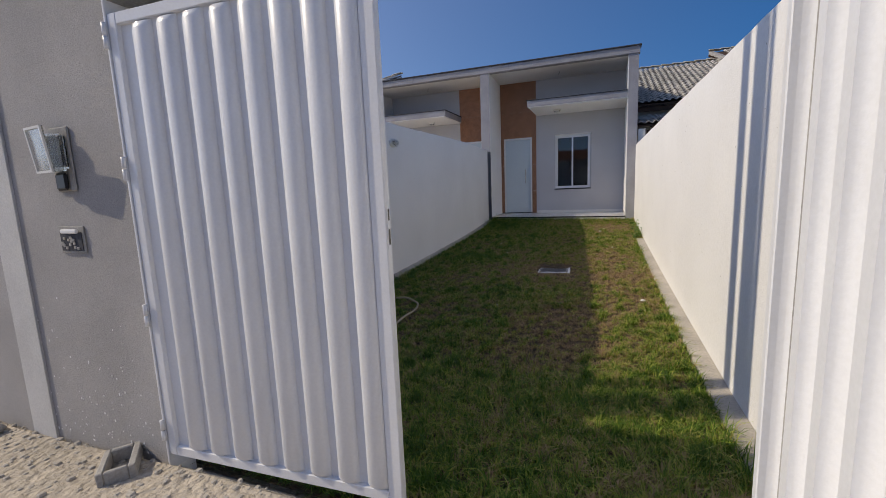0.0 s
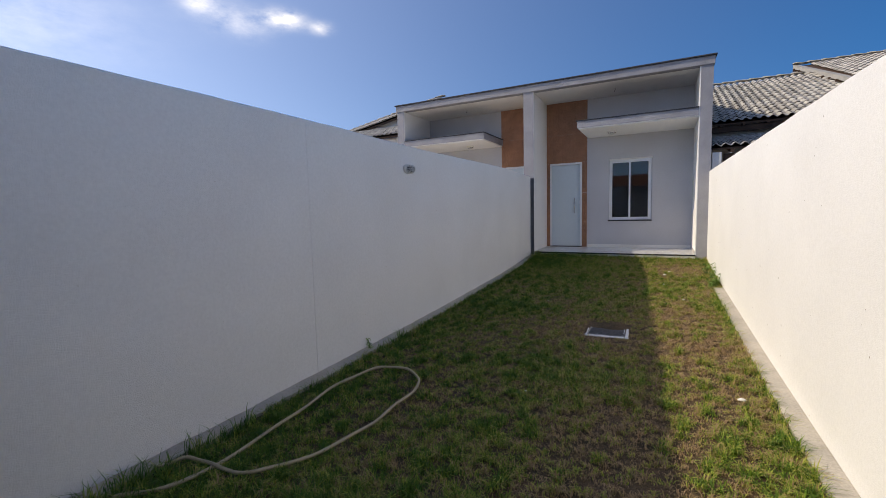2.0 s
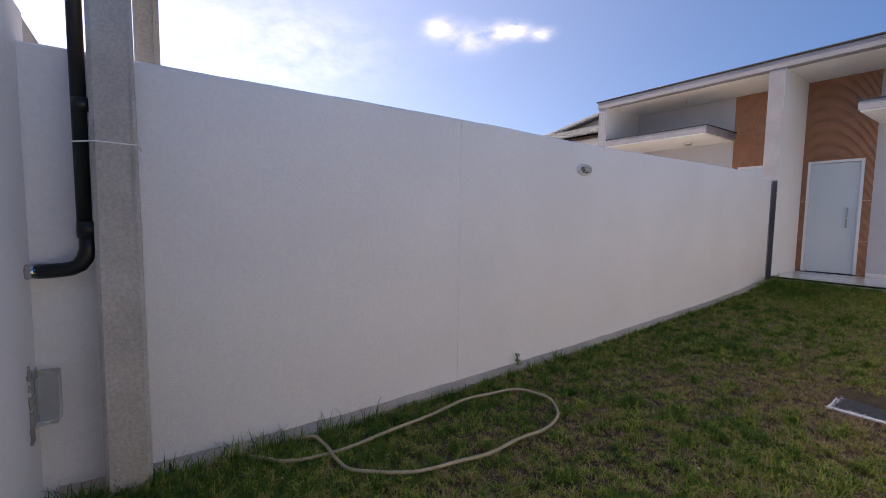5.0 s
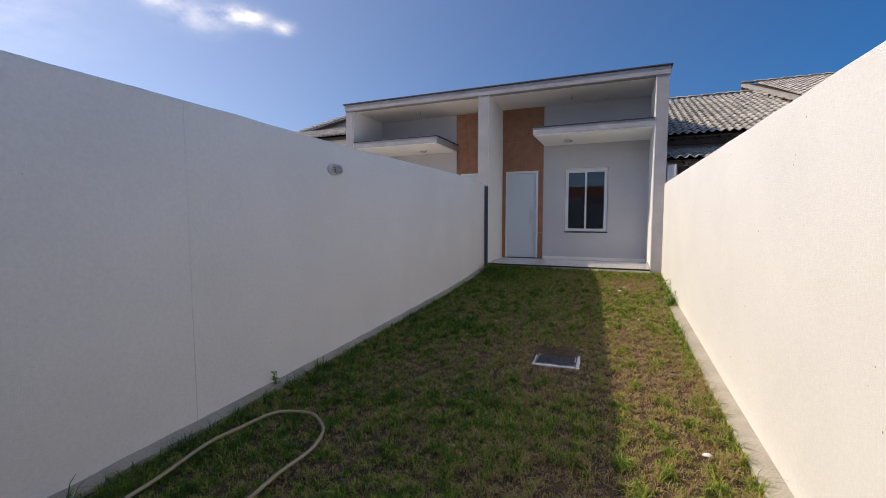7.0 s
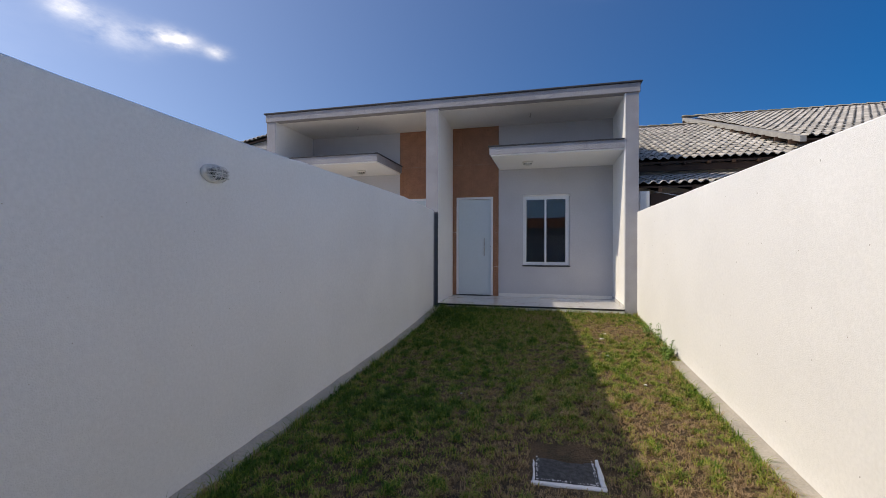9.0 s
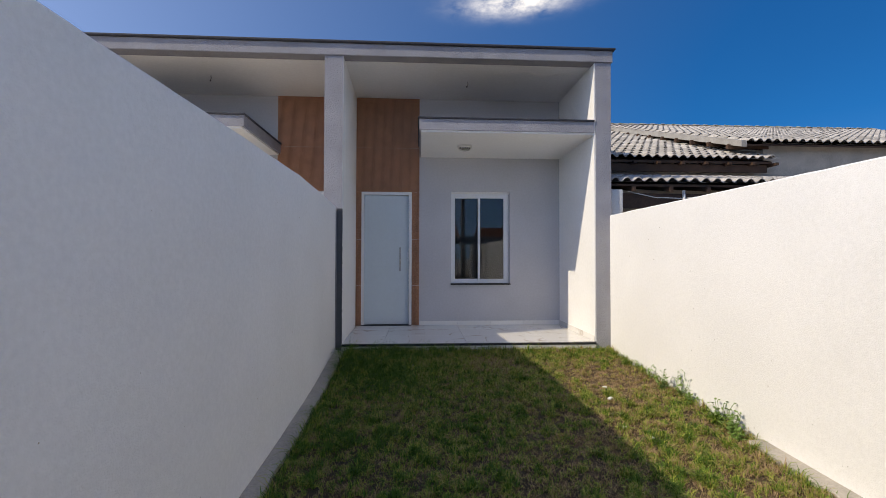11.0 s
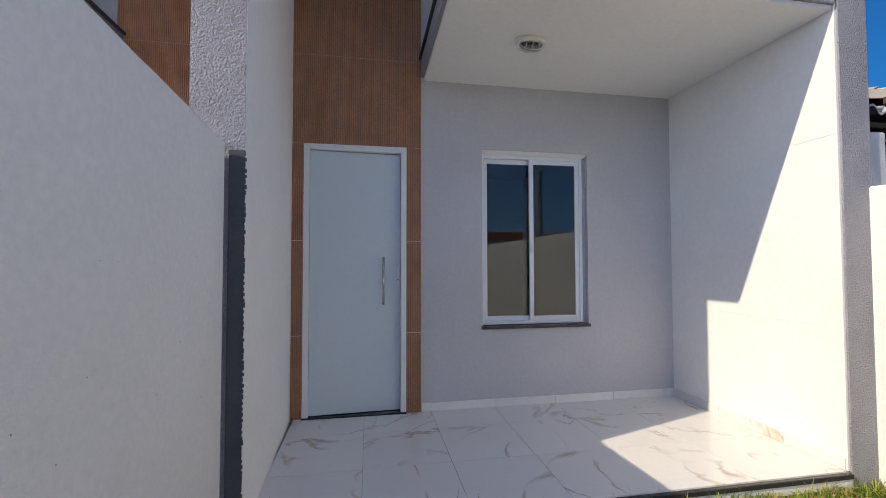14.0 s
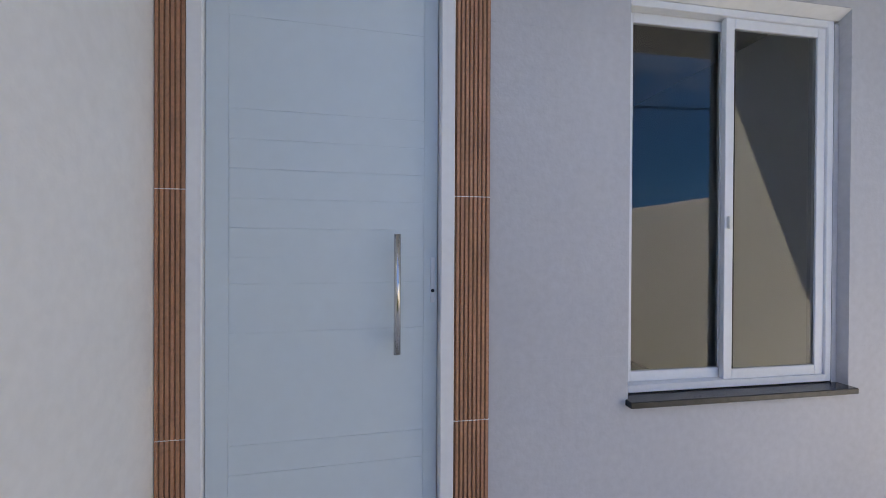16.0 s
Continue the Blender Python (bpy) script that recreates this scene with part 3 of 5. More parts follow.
# ---- left gate leaf and right gate leaf ----
def gate_leaf(name, width, height, label, s0, s1):
    """A leaf along +x from its hinge at the origin, with upright half-round ribs on its -y side."""
    th = thing(name, (0, 0, 0), label, "gate", "gate leaves")
    fr = 0.045
    def fb(n, x0, x1, z0, z1):
        o = box(n, x0, x1, -0.02, 0.02, z0, z1, GATE_WHITE, bevel=0.003)
        o.parent = th
    fb("stile", 0, s0, 0, height)
    fb("stile", width - s1, width, 0, height)
    fb("rail", s0, width - s1, 0, fr)
    fb("rail", s0, width - s1, height - fr, height)
    n = 8
    a0, a1 = s0 + (0.04 if s0 < s1 else 0.03), width - s1
    pitch = (a1 - a0) / n
    flat = pitch * 0.30
    bm = bmesh.new()
    edges = [(s0, a0 + flat)] + [(a0 + i * pitch, a0 + i * pitch + flat) for i in range(1, n)]
    for p, q in edges:
        bm.faces.new([bm.verts.new(v) for v in ((p, 0, fr), (q, 0, fr), (q, 0, height - fr), (p, 0, height - fr))])
    part("sheet", bm, GATE_WHITE, th)
    r = (pitch - flat) / 2
    verts, faces = [], []
    levels = [(fr, 0.25), (fr + 0.006, 0.7), (fr + 0.02, 1.0), (height - fr - 0.035, 1.0), (height - fr - 0.012, 0.75), (height - fr, 0.2)]
    m = 13
    for z, k in levels:
        for j in range(m):
            t = math.pi * j / (m - 1)
            verts.append((-r * math.cos(t), -0.036 * k * math.sin(t) ** 0.85, z))
    for j in range(len(levels) - 1):
        for i in range(m - 1):
            faces.append((j * m + i, j * m + i + 1, (j + 1) * m + i + 1, (j + 1) * m + i))
    me = bpy.data.meshes.new("rib")
    me.from_pydata(verts, [], faces)
    me.materials.append(GATE_WHITE)
    me.shade_smooth()
    for i in range(n):
        o = new("rib", me)
        o.location = (a0 + i * pitch + flat + r, 0, 0)
        o.parent = th
    return th


left_leaf = gate_leaf("gate_leaf", 1.19, 1.93, "white ribbed steel gate leaf, nearly closed in the gateway", 0.045, 0.056)
left_leaf.matrix_world = pose(0.90, -11.11, -0.345, 0, 0, 2.5)
right_leaf = gate_leaf("gate_leaf", 1.19, 1.93, "white ribbed steel gate leaf swung open towards the street", 0.085, 0.03)
right_leaf.matrix_world = pose(3.215, -12.21, -0.345, 0, 0, 90)


# ---- door and window ----
def front_door():
    th = thing("front_door", (0.4, 0, 0), "pale bluish white front door, slightly ajar, with a long steel pull", "door")
    under(th, box("frame_jamb", 0.0, 0.045, -0.02, 0.12, 0.0, 2.13, FRAME_WHITE, bevel=0.003), box("frame_jamb", 0.755, 0.80, -0.02, 0.12, 0.0, 2.13, FRAME_WHITE, bevel=0.003),
          box("frame_head", 0.045, 0.755, -0.02, 0.12, 2.085, 2.13, FRAME_WHITE, bevel=0.003), box("threshold", 0.0, 0.80, -0.03, 0.12, -0.01, 0.012, BLACK_STONE))
    leaf = box("leaf", 0.0, 0.706, 0.0015, 0.035, 0.018, 2.08, DOOR_PAINT)
    bm = bmesh.new()
    add_box(bm, 0.0, 0.063, -0.0, 0.0012, 0.018, 2.08, 0.0004)
    add_box(bm, 0.66, 0.706, -0.0, 0.0012, 0.018, 2.08, 0.0004)
    zs = [0.018, 0.51, 0.60, 0.94, 1.09, 1.17, 1.26, 1.35, 1.44, 1.53, 1.62, 1.90, 2.08]
    for a, b in zip(zs, zs[1:]):
        add_box(bm, 0.0645, 0.6585, -0.0, 0.0012, a + 0.0008, b - 0.0008, 0.0004)
    part("boards", bm, DOOR_PAINT, leaf)
    bm = bmesh.new()
    add_box(bm, 0.683, 0.697, -0.003, 0.0, 1.02, 1.17, 0.001)
    part("lock_plate", bm, ALU_WHITE, leaf)
    tube("keyhole", [(0.69, -0.005, 1.06), (0.69, -0.002, 1.06)], 0.006, BLACK_STONE, leaf, sides=10)
    leaf.parent = th
    leaf.matrix_basis = pose(0.047 - 0.4, 0.0, 0, 0, 0, 2.8)
    bar = tube("pull_handle", [(0.567, -0.05, 0.865), (0.567, -0.05, 1.245)], 0.011, STEEL, leaf, sides=12)
    for z in (0.92, 1.19):
        tube("standoff", [(0.567, -0.05, z), (0.567, 0.0, z)], 0.006, STEEL, bar)


def window():
    th = thing("window", (1.91, 0.06, 0.65), "white two-panel sliding window with dark glass and a black stone sill", "window")
    x0, x1, z0, z1 = 1.437, 2.365, 0.672, 2.12
    f = 0.028
    ya, yb = 0.045, 0.11
    under(th, box("frame", x0, x0 + f, ya, yb, z0, z1, ALU_WHITE, bevel=0.002), box("frame", x1 - f, x1, ya, yb, z0, z1, ALU_WHITE, bevel=0.002),
          box("frame", x0 + f, x1 - f, ya, yb, z0, z0 + f, ALU_WHITE, bevel=0.002), box("frame", x0 + f, x1 - f, ya, yb, z1 - f, z1, ALU_WHITE, bevel=0.002))
    mid = (x0 + x1) / 2
    for i, (a, b, y) in enumerate(((x0 + f, mid + 0.02, 0.085), (mid - 0.025, x1 - f, 0.055))):
        s = 0.038
        sash = [box("sash", a, a + s, y, y + 0.022, z0 + f, z1 - f, ALU_WHITE, bevel=0.002), box("sash", b - s, b, y, y + 0.022, z0 + f, z1 - f, ALU_WHITE, bevel=0.002),
                box("sash", a + s, b - s, y, y + 0.022, z0 + f, z0 + f + s, ALU_WHITE, bevel=0.002), box("sash", a + s, b - s, y, y + 0.022, z1 - f - s, z1 - f, ALU_WHITE, bevel=0.002)]
        pane = box("pane", a + s, b - s, y + 0.009, y + 0.013, z0 + f + s, z1 - f - s, GLASS)
        under(th, *sash, pane)
    under(th, box("latch", mid - 0.016, mid + 0.002, 0.043, 0.0545, 1.28, 1.33, LAMP_WHITE, bevel=0.003), box("meeting_seal", mid + 0.0135, mid + 0.0165, 0.0545, 0.0835, 0.74, 2.05, BLACK_PLASTIC))
    tagged(prism("window_head_plaster", [(-0.001, 2.148), (0.045, 2.122), (0.148, 2.122), (0.148, 2.149)], "x", 1.436, 2.389, SMOOTH_WHITE), "cream plaster bevel over the window", "plaster", kind="structure")
    tagged(box("window_reveal", 2.367, 2.389, 0.045, 0.148, 0.66, 2.108, GRAY_WALL), "gray plaster reveal beside the window", "plaster", kind="structure")
    under(th, box("sill", x0 - 0.012, x1 + 0.03, -0.035, 0.045, 0.645, 0.668, BLACK_STONE, bevel=0.003))


front_door()
window()


# ---- ribbed wood-look cladding round the doors ----
def slat_mesh(height):
    bm = bmesh.new()
    w, d = 0.0112, 0.006
    prof = [(-w / 2, 0), (-w / 2 + 0.0012, -d), (w / 2 - 0.0012, -d), (w / 2, 0)]
    lo = [bm.verts.new((x, y, 0)) for x, y in prof]
    hi = [bm.verts.new((x, y, height)) for x, y in prof]
    for k in range(3):
        bm.faces.new((lo[k], lo[k + 1], hi[k + 1], hi[k]))
    bm.faces.new(lo[::-1])
    bm.faces.new(hi)
    bmesh.ops.recalc_face_normals(bm, faces=bm.faces)
    me = bpy.data.meshes.new("slat")
    bm.to_mesh(me)
    bm.free()
    me.materials.append(CLAD)
    return me


def cladding(x0, x1, d0, d1, label):
    """Cladding from x0 to x1 round a door frame from d0 to d1."""
    th = thing("door_cladding", ((x0 + x1) / 2, 0, 0), label, "wall cladding", "door claddings")
    # backing sheets, coloured darker as the shade between slats
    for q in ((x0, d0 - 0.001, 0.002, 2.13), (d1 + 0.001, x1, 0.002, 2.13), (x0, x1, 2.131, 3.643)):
        under(th, box("backing", q[0], q[1], -0.009, -0.001, q[2], q[3], CLAD_SHADE))
    for z in (0.6365, 1.3705, 2.1315, 2.8385):
        for a, b in (((x0, d0 - 0.002), (d1 + 0.002, x1)) if z < 2.0 else ((x0, x1),)):
            under(th, box("joint", a, b, -0.0135, -0.0092, z - 0.0013, z + 0.0013, SMOOTH_WHITE if z < 2.5 else CURB))
    meshes = {}
    n = round((x1 - x0) / 0.0144)
    pitch = (x1 - x0) / n
    rows = [0.004, 0.638, 1.372, 2.105, 2.84, 3.57, 3.642]
    for i in range(n):
        x = x0 + (i + 0.5) * pitch
        for a, b in zip(rows, rows[1:]):
            if d0 - 0.004 < x < d1 + 0.004:
                if b < 2.14:
                    continue
                a = max(a, 2.134)
            h = round(b - a - 0.003, 4)
            if h not in meshes:
                meshes[h] = slat_mesh(h)
            o = new("slat", meshes[h])
            o.location = (x - th.location.x, -0.009, a)
            o.parent = th


cladding(-0.086, 0.92, 0.0, 0.80, "brown wood-look ribbed cladding around the white front door")
cladding(-1.32, -0.285, -1.20, -0.40, "brown wood-look ribbed cladding on the neighbouring house front")
nd = thing("front_door", (-0.8, 0, 0), "white door of the neighbouring house, closed", "door")
under(nd, box("frame_head", -1.20, -0.40, -0.02, 0.0, 2.085, 2.13, FRAME_WHITE, bevel=0.003), box("frame_jamb", -1.20, -1.155, -0.02, 0.0, 0.0, 2.085, FRAME_WHITE),
      box("frame_jamb", -0.445, -0.40, -0.02, 0.0, 0.0, 2.085, FRAME_WHITE), box("leaf", -1.154, -0.446, -0.012, 0.0, 0.02, 2.083, DOOR_PAINT))


# ---- porch tiles ----
def porch_tiles():
    base = tagged(box("floor_porch", -0.043, 3.222, FRONT + 0.012, 0.0, -0.0118, -0.008, CURB), "grouted porch floor", "floor", kind="structure")
    xs = [-0.063, 0.47, 1.00, 1.53, 2.065, 2.60, 3.13, 3.208]
    ys = [-0.001, -0.355, -0.885, FRONT + 0.013]
    g = 0.0012
    for a, b in zip(xs, xs[1:]):
        for c, d in zip(ys[1:], ys):
            box("tile", a + g, b - g, c + g, d - g, -0.0078, 0.0, MARBLE, base, bevel=0.0006)
    sk = tagged(new("skirting"), "white veined tile skirting of the porch", "skirting", kind="structure")
    for a, b in zip([0.925, 1.0, 1.535, 2.07, 2.61, 3.12], [1.0, 1.535, 2.07, 2.61, 3.12, 3.209]):
        box("skirting_tile", a + g, b - g, -0.009, -0.001, 0.001, 0.068, MARBLE, sk, bevel=0.001)
    for a, b in zip([-0.50, -1.02, -1.39], [-0.011, -0.502, -1.022]):
        box("skirting_tile", 3.201, 3.209, a + g, b - g, 0.001, 0.068, MARBLE, sk, bevel=0.001)


porch_tiles()


# ---- caged bulkhead lamps ----
def bulkhead(at, turn, label):
    """Oval caged lamp that sticks out along its own +z."""
    th = thing("bulkhead_lamp", (0, 0, 0), label, "lamp", "bulkhead lamps")
    def oval(a, b, z, n=20):
        return [(a * math.cos(2 * math.pi * k / n), b * math.sin(2 * math.pi * k / n), z) for k in range(n)]
    def loft(name, rings, mat):
        bm = bmesh.new()
        vs = [[bm.verts.new(p) for p in oval(*r)] for r in rings]
        for a, b in zip(vs, vs[1:]):
            for k in range(20):
                bm.faces.new((a[k], a[(k + 1) % 20], b[(k + 1) % 20], b[k]))
        bm.faces.new(vs[-1])
        bm.faces.new(vs[0][::-1])
        return part(name, bm, mat, th, smooth=True)
    loft("base", [(0.105, 0.06, 0), (0.105, 0.06, 0.02), (0.098, 0.055, 0.03), (0.085, 0.045, 0.032)], LAMP_WHITE)
    loft("glass", [(0.080, 0.041, 0.032), (0.076, 0.038, 0.05), (0.06, 0.026, 0.066), (0.03, 0.01, 0.071)], CLEAR_PLASTIC)
    cage = bmesh.new()
    for b in (-0.022, 0.0, 0.022):
        k = 1 - abs(b) * 12
        pts = [(0.092 * math.cos(t), b, 0.030 + (0.040 + 0.012 * k) * math.sin(t)) for t in [math.pi * i / 10 for i in range(11)]]
        add_tube(cage, pts, 0.003, 6)
    for a in (-0.045, 0.0, 0.045):
        add_tube(cage, [(a, 0.048 * math.cos(t), 0.030 + 0.045 * math.sin(t)) for t in [math.pi * i / 8 for i in range(9)]], 0.003, 6)
    part("cage", cage, LAMP_WHITE, th, smooth=True)
    th.matrix_world = Matrix.Translation(at) @ turn
    return th


bulkhead((left_wall_x(-6.8) + 0.001, -6.8, 1.495), pose(0, 0, 0, 0, 90, 0) @ pose(0, 0, 0, 0, 0, 90), "white caged oval lamp on the shaded garden wall")
bulkhead((1.57, -0.76, 2.699), pose(0, 0, 0, 180, 0, 0), "white caged oval lamp under the porch canopy")
bulkhead((-1.98, -0.63, 2.699), pose(0, 0, 0, 180, 0, 0), "white caged oval lamp under the neighbour's canopy")
for x in (1.62, -2.02):
    w = thing("ceiling_wire", (x, -0.71, 3.64), "short loose wire end hanging from the porch ceiling", "wire", "loose wires")
    under(w, tube("wire", [(x, -0.71, 3.645), (x + 0.004, -0.712, 3.61), (x - 0.01, -0.70, 3.585)], 0.006, CONCRETE))
    under(w, tube("tip", [(x - 0.01, -0.70, 3.585), (x - 0.012, -0.698, 3.57)], 0.009, BLACK_PLASTIC))


# ---- concrete post with its conduit, inside the street corner ----
def service_post():
    th = thing("service_post", (0.0, -10.683, -0.5), "tall rough concrete post standing against the white wall", "post")
    bm = bmesh.new()
    def sect(z, s):
        c = 0.02
        x0, x1, y0, y1 = -0.09, -0.09 + 0.185 * s, -10.701 - 0.098 * s, -10.701 + 0.098 * s
        return [bm.verts.new((x, y, z)) for x, y in ((x0, y0), (x1 - c, y0), (x1, y0 + c), (x1, y1 - c), (x1 - c, y1), (x0, y1))]
    zs = [-0.6 + i * 0.3 for i in range(20)]
    rings = [sect(z, 1.03 - 0.012 * i) for i, z in enumerate(zs)]
    for a, b in zip(rings, rings[1:]):
        for k in range(6):
            bm.faces.new((a[k], a[(k + 1) % 6], b[(k + 1) % 6], b[k]))
    bm.faces.new(rings[-1])
    under(th, part("shaft", bm, POST))
    bm = bmesh.new()
    rnd = random.Random(4)
    for i in range(70):
        z = -0.5 + i * 0.045
        add_box(bm, 0.092, 0.0975, -10.626 + rnd.uniform(-0.003, 0.003), -10.620 + rnd.uniform(-0.002, 0.004), z, z + 0.043)
    under(th, part("mould_seam", bm, POST))
    bm = bmesh.new()
    add_tube(bm, [(-0.07, -10.865, 1.32), (0.04, -10.87, 1.325), (0.102, -10.77, 1.33), (0.102, -10.60, 1.325), (-0.08, -10.593, 1.32)], 0.004, 6)
    under(th, part("cable_tie", bm, SMOOTH_WHITE))
    pipe = thing("conduit", (0.02, -10.88, 0.5), "black plastic conduit with an elbow, tied to the concrete post", "pipe")
    under(pipe, tube("tube", [(0.02, -10.835, 0.93), (0.02, -10.833, 5.0)], 0.031, BLACK_PLASTIC, sides=14))
    under(pipe, tube("socket", [(0.02, -10.825, 0.86), (0.02, -10.825, 0.94)], 0.043, BLACK_PLASTIC, sides=14))
    under(pipe, tube("socket", [(0.02, -10.825, 1.48), (0.02, -10.825, 1.54)], 0.039, BLACK_PLASTIC, sides=14))
    pts = [(0.02, -10.825, 0.87), (0.02, -10.827, 0.80), (0.018, -10.84, 0.755), (0.014, -10.862, 0.722), (0.008, -10.893, 0.706), (0.0, -10.93, 0.70), (-0.004, -10.985, 0.697), (-0.006, -11.03, 0.697)]
    under(pipe, tube("elbow", pts, 0.036, BLACK_PLASTIC, sides=14), tube("collar", [(-0.006, -11.02, 0.697), (-0.007, -11.063, 0.697)], 0.036, STEEL, sides=14))
    nb = thing("post", (-0.36, -10.55, -0.5), "tall pale concrete post behind the garden wall", "post")
    under(nb, box("shaft", -0.42, -0.31, -10.61, -10.50, -0.6, 4.8, CONCRETE, bevel=0.012), tube("conduit", [(-0.28, -10.50, 0.5), (-0.28, -10.50, 4.6)], 0.014, CONCRETE))


service_post()


# ---- meter boxes, block and small things at the street wall ----
def meter_boxes():
    y = -11.125
    th = thing("meter_box", (0.40, y, 1.0), "clear plastic meter box with its lid hanging open on the wall", "meter box")
    under(th, box("back_box", 0.39, 0.535, y - 0.012, y - 0.001, 0.89, 1.18, CONCRETE, bevel=0.006),
          box("cover", 0.395, 0.525, y - 0.048, y - 0.013, 0.98, 1.15, CLEAR_PLASTIC, bevel=0.012, seg=2),
          box("dark_unit", 0.41, 0.51, y - 0.03, y - 0.0135, 1.0, 1.14, BLACK_PLASTIC, bevel=0.006),
          box("meter", 0.42, 0.50, y - 0.03, y - 0.013, 0.895, 0.975, BLACK_PLASTIC, bevel=0.01))
    lid = box("lid", -0.075, 0.075, -0.006, 0.0, -0.10, 0.10, CLEAR_PLASTIC, bevel=0.003)
    lid.matrix_world = pose(0.452, y - 0.075, 1.075, 6, 0, -6)
    rim = bmesh.new()
    for q in ((-0.075, -0.065, -0.10, 0.10), (0.065, 0.075, -0.10, 0.10), (-0.065, 0.065, 0.09, 0.10), (-0.065, 0.065, -0.10, -0.09)):
        add_box(rim, q[0], q[1], -0.014, -0.0062, q[2], q[3])
    r = part("lid_rim", rim, LAMP_WHITE)
    r.matrix_world = pose(0.452, y - 0.075, 1.075, 6, 0, -6)
    under(th, lid, r)
    th = thing("wall_recess_box", (0.46, y, 0.66), "small broken junction box in the rough wall", "junction box")
    under(th, box("rim", 0.34, 0.53, y - 0.008, y - 0.001, 0.60, 0.73, CONCRETE, bevel=0.003), box("inside", 0.355, 0.515, y - 0.012, y - 0.0085, 0.612, 0.70, DARK_EDGE),
          box("shelf", 0.38, 0.50, y - 0.025, y - 0.0125, 0.695, 0.715, SMOOTH_WHITE, bevel=0.004))
    bm = bmesh.new()
    rnd = random.Random(9)
    for i in range(14):
        x, z = rnd.uniform(0.37, 0.50), rnd.uniform(0.62, 0.68)
        add_box(bm, x - 0.008, x + 0.008, y - 0.018, y - 0.0125, z - 0.007, z + 0.006, 0.002)
    under(th, part("rubble", bm, CONCRETE))
    # hollow block
    th = thing("hollow_block", (0, 0, 0), "broken hollow concrete block on the sandy ground", "concrete block")
    bm = bmesh.new()
    add_box(bm, -0.13, 0.13, -0.09, -0.055, 0, 0.08, 0.006)
    add_box(bm, -0.13, 0.13, 0.055, 0.09, 0, 0.08, 0.006)
    add_box(bm, -0.13, -0.095, -0.0545, 0.0545, 0, 0.08, 0.006)
    add_box(bm, 0.095, 0.13, -0.0545, 0.0545, 0, 0.078, 0.006)
    for v in bm.verts:
        v.co += 0.006 * noise.noise_vector(v.co * 25)
    part("block", bm, CONCRETE, th)
    for v in th.children[0].data.vertices:
        v.co *= 0.82
    th.matrix_world = pose(0.715, -11.235, -0.395, 2, 0, -40)
    # clear box inside
    th = thing("junction_box", (0.0, -11.06, 0.07), "small clear plastic junction box on the white wall", "junction box")
    under(th, box("cover", -0.06, 0.06, -11.055, -10.965, -0.05, 0.20, CLEAR_PLASTIC, bevel=0.008), box("base", -0.075, 0.075, -11.0645, -11.056, -0.07, 0.22, LAMP_WHITE, bevel=0.002))
    bm = bmesh.new()
    rnd = random.Random(15)
    for i in range(60):
        x, z, r = 0.075 + rnd.gauss(0, 0.012), rnd.uniform(-0.11, 0.26), rnd.uniform(0.004, 0.013)
        add_box(bm, x - r, x + r, -11.0645, -11.06 + r * 0.8, z - r, z + r, r * 0.3)
    under(th, part("broken_plaster", bm, CONCRETE))


meter_boxes()


def paint_specks():
    """Small splashes of white paint low on the street wall."""
    rnd = random.Random(31)
    bm = bmesh.new()
    for i in range(110):
        x, z = rnd.uniform(0.0, 0.86), -0.40 + abs(rnd.gauss(0, 0.30))
        r = rnd.uniform(0.0015, 0.0045)
        add_box(bm, x - r, x + r, -11.1275, -11.1255, z - r * rnd.uniform(0.6, 2.2), z + r, 0.0004)
    tagged(part("paint_specks", bm, SMOOTH_WHITE), "white paint splashes on the rough street wall", "paint", kind="stuff")


paint_specks()


def wall_pits():
    """Small dark pits scattered in the plaster of the left garden wall."""
    rnd = random.Random(77)
    bm = bmesh.new()
    for i in range(130):
        y, h = rnd.uniform(-10.3, -1.6), rnd.uniform(0.25, 1.75)
        x, z, r = left_wall_x(y), ground_z(y) + h, rnd.uniform(0.0008, 0.002)
        add_box(bm, x + 0.0005, x + 0.0015, y - r, y + r, z - r, z + r * rnd.uniform(0.5, 1.5), 0.0002)
    tagged(part("wall_pits", bm, DIRT), "small dark pits and grit on the white wall", "grit", kind="stuff")


wall_pits()


def repair_marks():
    """Filler smears on the porch ceiling and grit on the sunny wall."""
    rnd = random.Random(8)
    bm = bmesh.new()
    for i in range(26):
        x = 1.95 + i * 0.043
        y = -1.02 + 0.05 * math.sin(i * 0.5) + rnd.uniform(-0.02, 0.02)
        add_box(bm, x, x + 0.06, y, y + rnd.uniform(0.02, 0.06), 3.6425, 3.6445, 0.0008)
    for i in range(8):
        y = -0.95 + i * 0.05
        add_box(bm, 3.2085, 3.2098, y, y + 0.06, 3.02 + 0.05 * i + rnd.uniform(-0.02, 0.02), 3.10 + 0.05 * i, 0.0005)
    tagged(part("filler_smears", bm, FILLER), "pale filler smears on the porch ceiling", "plaster", kind="stuff")
    bm = bmesh.new()
    for i in range(90):
        y, z, r = rnd.uniform(-10.5, -1.6), rnd.uniform(-0.3, 1.55), rnd.uniform(0.001, 0.0028)
        x = right_wall_x(y)
        add_box(bm, x - 0.0018, x - 0.0005, y - r, y + r, z - r * rnd.uniform(0.6, 4), z + r, 0.0003)
    tagged(part("wall_grit", bm, STAIN), "faint dark grit on the sunny wall", "grit", kind="stuff")


